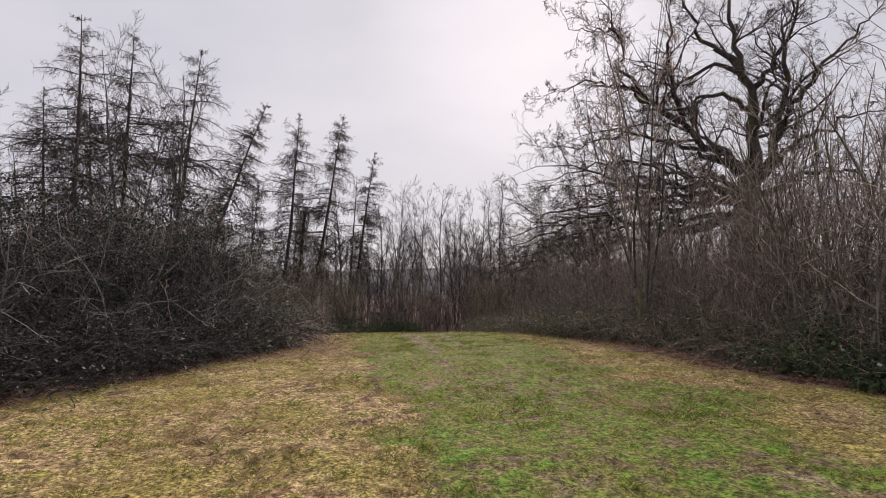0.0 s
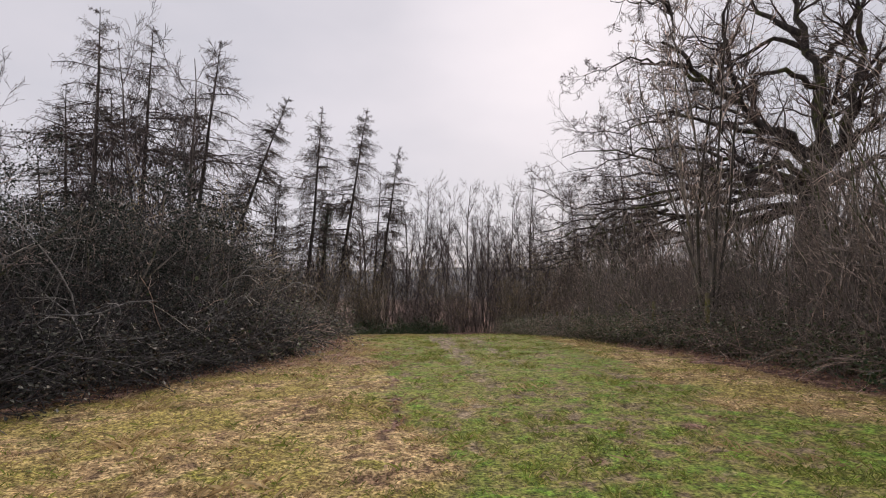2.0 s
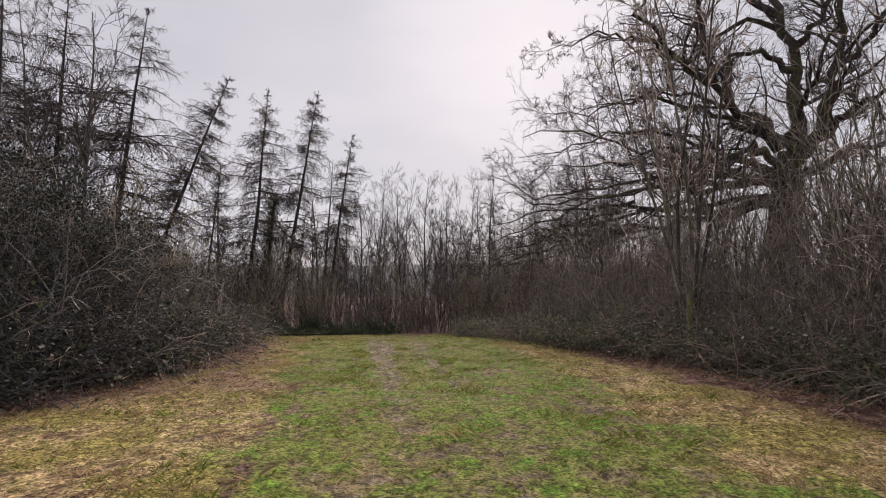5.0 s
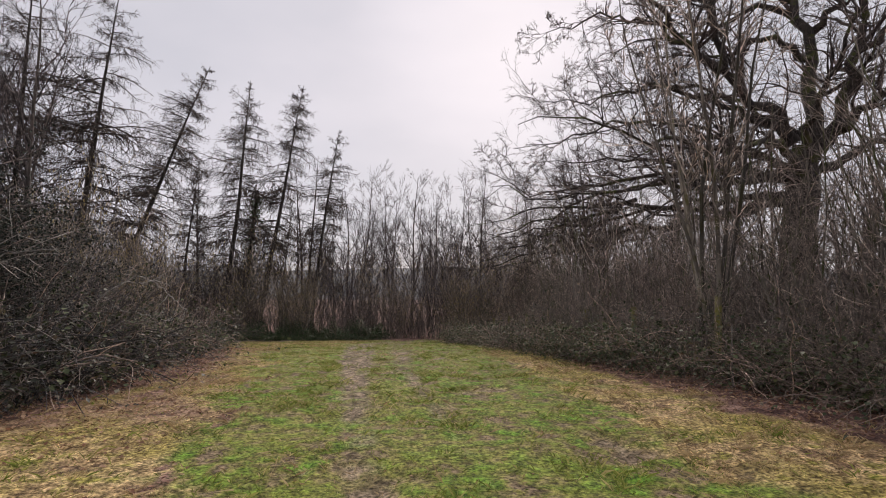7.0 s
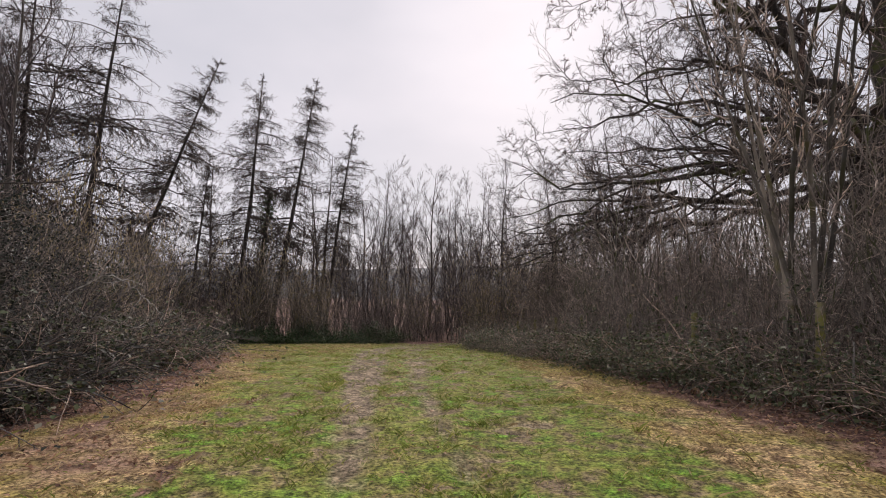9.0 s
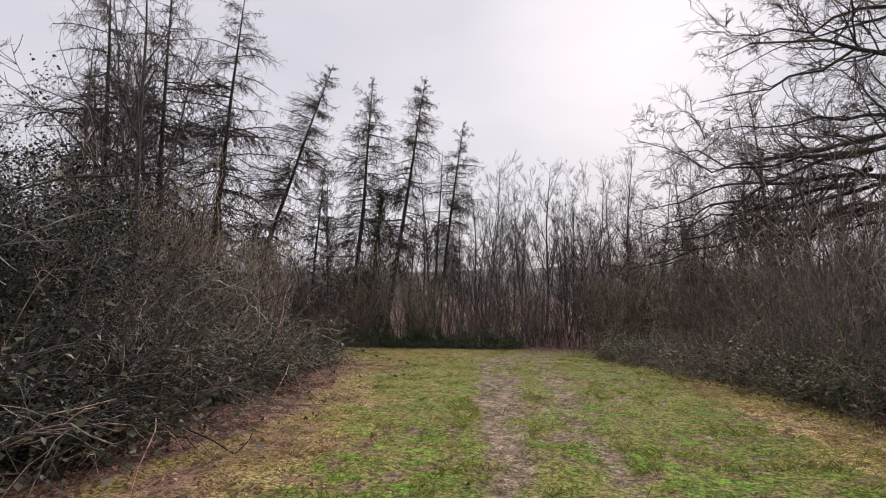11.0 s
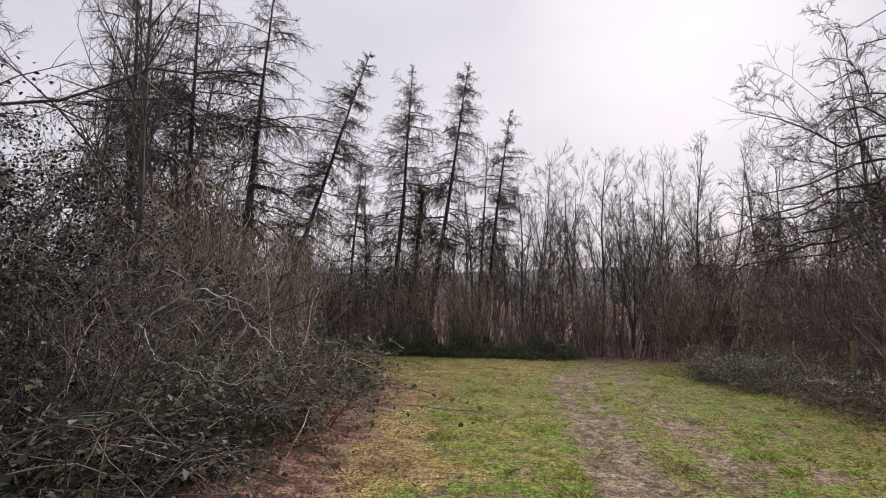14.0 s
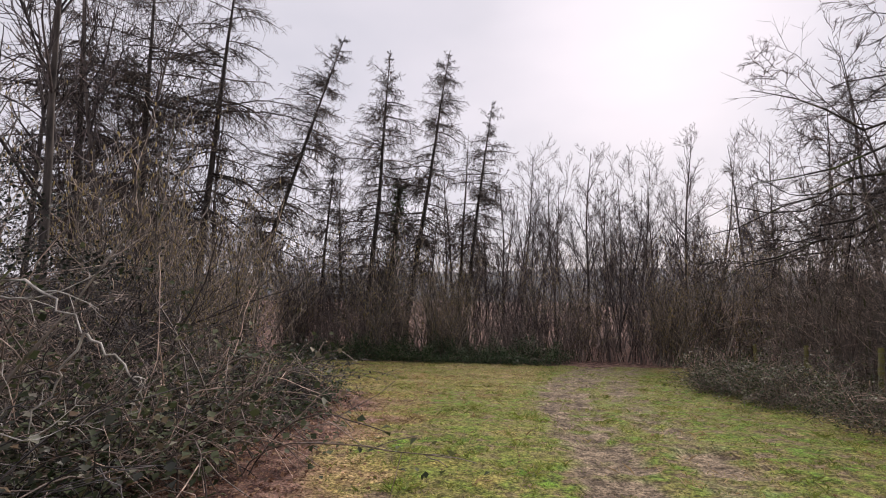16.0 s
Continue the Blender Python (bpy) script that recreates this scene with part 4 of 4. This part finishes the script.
# undergrowth canes take the twig colour that has shade put into it
LV = bramble("evergreen_undergrowth", "low dark evergreen undergrowth at the bushes' foot", 84, 1.0, 0.8, 80, 2200, 0.046, UNDER_LEAF, SHADED_TWIG)
used = set()


def lay(kind, x, y, s=1.0, rz=None, rx=0.0, ry=0.0):
    m = place(x, y, float(rng.uniform(0, 360)) if rz is None else rz, s, rx, ry, 0.04)
    if kind.name in used:
        return copy_thing(kind, m)
    used.add(kind.name)
    kind.matrix_basis = m
    return kind


def pick(kinds):
    return kinds[int(rng.integers(0, len(kinds)))]


# across the far end of the meadow
for x in np.arange(-13, 19, 1.0):
    lay(pick(HZ), x + rng.normal() * 0.3, 42.4 + rng.normal() * 0.7 - 0.30 * max(x - 4, 0), float(rng.uniform(0.6, 1.15)))
for x in np.arange(-20, 22, 2.3):
    lay(pick(HZ), x + rng.normal() * 0.5, 46.0 + rng.normal(), float(rng.uniform(0.85, 1.2)))
for x in np.arange(-16, 24, 1.9):
    lay(pick(HZ), x + rng.normal() * 0.5, 50.5 + rng.normal(), float(rng.uniform(1.0, 1.3)))
for x in np.arange(-11.5, 1.4, 0.95):
    lay(IV[0], x, 40.3 + 0.05 * x + rng.normal() * 0.2, float(rng.uniform(0.95, 1.3)))

# the dark bushes along the left side
for x, y, v, s in [(-8.8, 10.3, 0, 0.95), (-7.2, 12.6, 1, 1.05), (-6.7, 15.2, 0, 0.95), (-6.6, 17.4, 1, 0.92), (-5.7, 16.2, 1, 0.72), (-9.8, 14.6, 0, 1.05), (-9.4, 17.6, 1, 1.1), (-11.6, 11.4, 1, 1.1), (-12.6, 16.5, 0, 1.1)]:
    lay(EG[v], x, y, s)
# up to y = 17.8 every thorn is the backlight-darkened copy
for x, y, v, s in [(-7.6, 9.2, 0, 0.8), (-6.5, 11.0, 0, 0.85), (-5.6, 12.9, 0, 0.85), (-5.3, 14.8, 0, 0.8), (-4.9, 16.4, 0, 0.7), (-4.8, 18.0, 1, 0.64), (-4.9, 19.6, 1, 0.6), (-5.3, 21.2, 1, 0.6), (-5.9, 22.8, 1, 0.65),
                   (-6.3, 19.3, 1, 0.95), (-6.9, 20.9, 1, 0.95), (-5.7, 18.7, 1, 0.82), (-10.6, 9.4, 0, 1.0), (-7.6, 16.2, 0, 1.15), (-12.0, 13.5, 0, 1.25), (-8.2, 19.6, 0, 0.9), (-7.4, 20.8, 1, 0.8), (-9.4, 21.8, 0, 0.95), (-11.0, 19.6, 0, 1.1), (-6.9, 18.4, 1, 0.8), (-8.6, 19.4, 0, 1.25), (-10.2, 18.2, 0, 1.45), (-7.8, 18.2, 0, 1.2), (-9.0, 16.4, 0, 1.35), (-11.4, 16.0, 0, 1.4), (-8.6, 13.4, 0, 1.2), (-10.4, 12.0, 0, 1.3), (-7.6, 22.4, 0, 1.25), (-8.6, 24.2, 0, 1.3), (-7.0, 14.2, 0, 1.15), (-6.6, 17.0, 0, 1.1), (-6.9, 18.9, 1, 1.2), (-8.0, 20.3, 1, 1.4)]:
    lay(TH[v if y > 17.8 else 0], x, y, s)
EL = shrub("elder_bush", "straggling bush of pale arching leafless branches", "bush", 57, 3.4, 12, 0.8, PALE_TWIG, PALE_TWIG, "pale bushes", 0.9, 6, 2, lift=-0.08, wob=0.26, split=True, angle=52)
for x, y, s in [(-5.4, 12.4, 1.0), (-6.3, 11.2, 1.15), (-7.4, 9.6, 1.1), (-5.0, 14.0, 0.95), (-8.4, 8.9, 1.2), (-5.6, 16.6, 1.2), (-6.6, 13.2, 1.3)]:
    lay(EL, x, y, s)
for x, y, s in [(-6.6, 24.4, 0.6), (-7.4, 27.0, 0.7), (-9.4, 29.6, 0.85), (-8.8, 25.0, 0.72), (-11.0, 33.0, 1.0), (-12.6, 30.5, 1.1), (-10.8, 26.5, 1.1), (-14, 35.5, 1.1), (-13.5, 24.0, 1.1)]:
    lay(HZ[2], x, y, s)
for x, y in [(-4.4, 15.2), (-5.2, 16.0), (-4.3, 16.6), (-4.5, 17.9), (-5.0, 19.0), (-8.4, 8.4), (-7.6, 9.8), (-6.4, 10.6), (-5.4, 11.6), (-4.9, 12.8), (-4.6, 14.0), (-7.0, 8.6), (-5.8, 13.6), (-6.2, 12.0)]:
    lay(LV, x, y, float(rng.uniform(0.9, 1.3)))
for x, y in [(-4.4, 16.6), (-4.0, 15.3), (-4.7, 18.5), (-4.5, 19.8), (-5.0, 21.2), (-4.6, 13.8)]:
    lay(BR[1], x, y, float(rng.uniform(1.0, 1.35)))
for x, y in [(-4.5, 17.4), (-5.0, 24.0), (-4.9, 22.6)]:
    lay(IV[0], x, y, float(rng.uniform(0.8, 1.1)))
for y in np.arange(7.5, 26.5, 1.15):
    q = rng.random()
    lay(LV if q < 0.75 else BR[0] if q < 0.9 else BR[1], left_edge(y) - 1.0 + rng.normal() * 0.12, y, float(rng.uniform(0.75, 1.15)))


def fork_branch(name, label, category, lines, radius, mat, seed, count, ratio):
    """A crooked branch through a few bends, with side shoots; the first line starts in the ground."""
    rng = np.random.default_rng(seed)
    thing = empty(name, label, category)
    twigs = []
    for bends, r in zip(lines, radius):
        bends = np.array(bends, float)
        u = np.linspace(0, len(bends) - 1, 14)
        i = np.minimum(u.astype(int), len(bends) - 2)
        p = bends[i] + (bends[i + 1] - bends[i]) * (u - i)[:, None] + rng.normal(size=(14, 3)) * 0.018
        q = thin(p[None], np.array([r]), 0.35)
        build("branch", [tubes(p[None], q, 7)], mat, thing)
        s, w, ln, rr = sprout(rng, p[None], q, count, 0.35, 1.0, 45, ratio, 0.6, 0.4, 0.0035)
        t = strands(rng, s, w, ln, 5, 0.2, -0.02)
        tr = thin(t, rr, 0.4)
        s, w, ln, rr = sprout(rng, t, tr, 4, 0.2, 1.0, 45, 0.4, 0.7, 0.4, 0.0028)
        t2 = strands(rng, s, w, ln, 3, 0.2, -0.03)
        twigs += [tubes(t, tr, 4), tubes(t2, thin(t2, rr, 0.6), 3)]
    tagged(build("twig_mass", twigs, mat, thing), kind="stuff")


GZ = float(land(-5.8, 14.9))
fork_branch("leaning_branch", "dark leafless branch reaching out over the brambles", "branch",
            [[(-5.9, 14.8, GZ - 0.1), (-5.6, 15.0, 1.9), (-4.5, 15.3, 2.5), (-3.3, 15.75, 2.66), (-2.7, 16.0, 2.95), (-2.1, 16.3, 3.0)]], [0.017], BACKLIT_BARK, 201, 9, 0.22)
fork_branch("pale_branch", "pale bare forked branch drooping to the ground", "branch",
            [[(-4.9, 18.0, float(land(-4.9, 18.0)) - 0.05), (-4.5, 17.95, 1.0), (-3.75, 17.9, 1.42), (-3.40, 17.87, 1.24), (-3.16, 17.85, 1.03)],
             [(-3.16, 17.85, 1.03), (-3.33, 17.86, 0.72), (-3.52, 17.88, 0.46), (-3.6, 17.9, 0.1)],
             [(-3.16, 17.85, 1.03), (-3.0, 17.95, 0.84), (-2.86, 18.05, 0.70), (-2.92, 18.1, 0.45)],
             [(-4.5, 17.95, 1.0), (-3.9, 17.4, 0.75), (-3.3, 17.2, 0.62), (-2.9, 17.3, 0.5)]], [0.015, 0.009, 0.009, 0.008], BLEACHED, 202, 5, 0.25)

# saplings, thorn and bramble along the right side, along the fence
for y in np.arange(7.0, 33, 1.2):
    e = right_edge(y)
    if y < 23:
        lay(pick(SP), e + 1.9 + rng.normal() * 0.3, y, float(rng.uniform(0.5, 0.8)) * (1.0 if y < 13 else 0.8))
        if rng.random() < 0.7:
            lay(TH[1], e + 1.4 + rng.normal() * 0.25, y + 0.5, float(rng.uniform(0.5, 0.7)))
    elif rng.random() < 0.5:
        lay(TH[1], e + 4.3 + rng.normal() * 0.25, y + 0.5, float(rng.uniform(0.5, 0.7)))
for y in np.arange(6.0, 34, 1.6):
    e = right_edge(y)
    lay(pick(SP), e + (3.7 if y < 23 else 4.8) + rng.normal() * 0.5, y, float(rng.uniform(0.9, 1.3)) * (1.0 if y < 13 else 0.92))
    if rng.random() < 0.6:
        lay(pick(SP), e + 5.6 + rng.normal() * 0.6, y + 0.8, float(rng.uniform(0.85, 1.15)) * (1.0 if y < 13 else 1.12))
for y in np.arange(9.5, 33, 2.1):
    e = right_edge(y)
    lay(TH[1], e + (3.4 if y < 23 else 5.2) + rng.normal() * 0.4, y + rng.normal() * 0.3, float(rng.uniform(0.9, 1.25)))
    if y > 13:
        lay(TH[1], e + 5.8 + rng.normal() * 0.6, y + rng.normal() * 0.5, float(rng.uniform(1.3, 1.65)))
for x, y, s in [(15.0, 21.6, 1.35), (13.4, 20.0, 1.25), (16.6, 21.4, 1.3), (14.2, 23.4, 1.3), (17.8, 22.6, 1.2)]:
    lay(TH[1], x, y, s)
for x, y, s in [(9.2, 8.8, 1.2), (10.4, 10.2, 1.4), (9.4, 11.6, 1.2), (12.6, 10.6, 1.5), (10.4, 14.0, 1.3), (12.4, 15.0, 1.4), (10.2, 17.0, 1.2)]:
    lay(pick(SP), x, y, s)
for y in np.arange(9, 42, 3.1):
    lay(pick(SP), right_edge(min(y, 34)) + 8.6 + rng.normal() * 1.0, y, float(rng.uniform(1.0, 1.3)))
for y in np.arange(30, 44, 2.0):
    lay(pick(HZ[:2]), right_edge(min(y, 34)) + 12 + rng.normal() * 1.5, y, float(rng.uniform(0.9, 1.15)))
for y in np.arange(6.5, 32, 0.95):
    lay(BR[1] if rng.random() < 0.6 else BR[0], right_edge(y) + (0.95 if y < 20 else 1.1) + rng.normal() * 0.15, y, float(rng.uniform(0.7, 1.1)) * (1.0 if y < 22 else 0.68))
for x, y in [(5.4, 27.8), (5.2, 29.2), (5.7, 30.6), (6.2, 28.6)]:
    lay(BR[0], x, y, 1.0)
for x, y in [(8.2, 7.6), (8.0, 8.6), (9.0, 8.2), (8.6, 6.6)]:
    lay(IV[0], x, y, 1.1)


# -- fence --
def fence_post(label, x, y, height, lean=0.0):
    rng = np.random.default_rng(int(y * 10))
    n = 7
    z = np.linspace(-0.2, height, n)
    pts = np.stack([rng.normal(size=n) * 0.004, rng.normal(size=n) * 0.004, z], 1)[None]
    v, f = tubes(pts, np.full((1, n), 0.062) * (1 + rng.normal(size=(1, n)) * 0.03), 8)
    cap = np.arange(8)[None] + (n - 1) * 8
    ob = build("fence_post", [(v, f), (np.zeros((0, 3)), cap)], POST)
    ob.matrix_basis = pose(x, y, float(land(x, y)), 0, lean, 0)
    return tagged(ob, label, "post", "fence posts")


fence_post("old wooden fence post green with moss", 7.16, 14.9, 1.40, 2)
for fy in (18.0, 21.1, 24.2, 27.3, 30.4, 33.5):
    fence_post("weathered round wooden fence post", 7.15 + 0.016 * (fy - 15), fy, 1.22, float(rng.normal(0, 1.5)))


def fence_netting():
    net = empty("wire_fence", "rusty square wire netting strung between posts", "fence")
    ys = np.linspace(14.9, 33.5, 19)
    for h in (0.12, 0.32, 0.52, 0.74, 0.98, 1.1):
        p = np.stack([7.08 + 0.016 * (ys - 15), ys, land(7.2, ys) + h], 1)[None]
        build("line_wire", [tubes(p, np.full((1, len(ys)), 0.0022), 3)], WIRE, net)
    yy = np.arange(14.9, 33.5, 0.16)
    xx = 7.08 + 0.016 * (yy - 15)
    z = land(xx, yy)
    p = np.stack([np.stack([xx, yy, z + 0.1], 1), np.stack([xx, yy, z + 0.98], 1)], 1)
    tagged(build("stay_wires", [tubes(p, np.full((len(yy), 2), 0.0016), 3)], WIRE, net), kind="stuff")


fence_netting()


def stake():
    rng = np.random.default_rng(3)
    p = strands(rng, np.zeros((1, 3)), np.array([[-0.12, 0, 1.0]]), np.array([0.98]), 6, 0.03)
    ob = build("bare_stick", [tubes(p, thin(p, np.array([0.014]), 0.7), 6)], PALE_TWIG)
    ob.matrix_basis = place(6.72, 13.9)
    tagged(ob, "pale bare stick standing up from the brambles", "stick")


stake()


def brace():
    a, b = np.array([7.38, 30.3, land(7.4, 30.3) + 0.75]), np.array([7.3, 28.8, land(7.3, 28.8) - 0.05])
    p = np.linspace(a, b, 5)[None]
    tagged(build("fence_brace", [tubes(p, np.full((1, 5), 0.045), 7)], POST), "slanting mossy wooden brace against a fence post", "brace")


brace()


# -- grass, straw and fallen leaves --
def blades(name, label, mat, seed, count, want, tall, wide, flop):
    rng = np.random.default_rng(seed)
    y = 39 * rng.random(count * 3) ** 1.5 - rng.random(count * 3) ** 3 * 9
    x = rng.uniform(-8.0, 8.5, count * 3)
    straw, litter, mud = zones(x, y)
    tuft = lattice(x, y, 0.17, seed + 3)
    clump = tuft * lattice(x, y, 0.9, seed + 4)
    p = want(straw, litter, mud) * (0.06 + 4.2 * clump**1.5)
    keep = (rng.random(len(x)) < p) & (x > left_edge(y) - 0.2) & (x < right_edge(y) + np.interp(y, [18, 21], [0.2, 0.9]))
    x, y, tuft = x[keep][:count], y[keep][:count], tuft[keep][:count]
    n = len(x)
    z = land(x, y) - 0.012 + relief(x, y)
    base = np.stack([x, y, z], 1)
    h = tall * rng.uniform(0.45, 1.3, (n, 1)) * (0.35 + 1.5 * tuft[:, None] ** 2) * (0.6 + lattice(x, y, 0.6, seed + 9)[:, None])
    a = rng.uniform(0, 2 * np.pi, n)
    side = np.stack([np.cos(a), np.sin(a), 0 * a], 1)
    lean = rng.normal(size=(n, 3)) * np.array([flop, flop, 0])
    w = wide * rng.uniform(0.7, 1.3, (n, 1)) * (1 + y[:, None] * 0.03)
    tip = base + np.array([0, 0, 1.0]) * h + lean * h
    mid = base + np.array([0, 0, 0.62]) * h + lean * h * 0.35
    v = np.stack([base - side * w, base + side * w, mid + side * w, tip], 1).reshape(-1, 3)
    i = np.arange(n)[:, None] * 4
    ob = build(name, [(v, np.concatenate([i + [[0, 1, 2]], i + [[0, 2, 3]]]))], mat)
    tagged(ob, label, "grass", kind="stuff")


blades("green_grass", "short green winter grass in uneven tufts", GREEN_BLADE, 91, 230000, lambda s, l, m: (1 - 0.75 * s) * (1 - l) * (1 - m) ** 2, 0.033, 0.0021, 0.8)
blades("dry_grass", "flattened dry straw-coloured grass", STRAW_BLADE, 92, 160000, lambda s, l, m: np.clip(s * 0.95 + 0.06, 0, 1) * (1 - 0.85 * l) * (1 - m), 0.038, 0.0020, 1.1)


def fallen_leaves():
    rng = np.random.default_rng(93)
    y, x = 3 + 34 * rng.random(200000), rng.uniform(-8.5, 9.0, 200000)
    _, litter, _ = zones(x, y)
    keep = rng.random(len(x)) < litter * 0.9 + 0.006
    x, y = x[keep][:45000], y[keep][:45000]
    at = np.stack([x, y, land(x, y) + 0.008 + relief(x, y)], 1)
    tagged(build("fallen_leaves", [leaves(rng, at, 0.048, 0.6, 0.4)], DEAD_LEAF), "brown fallen leaves scattered under the bushes", "leaf litter", kind="stuff")


fallen_leaves()
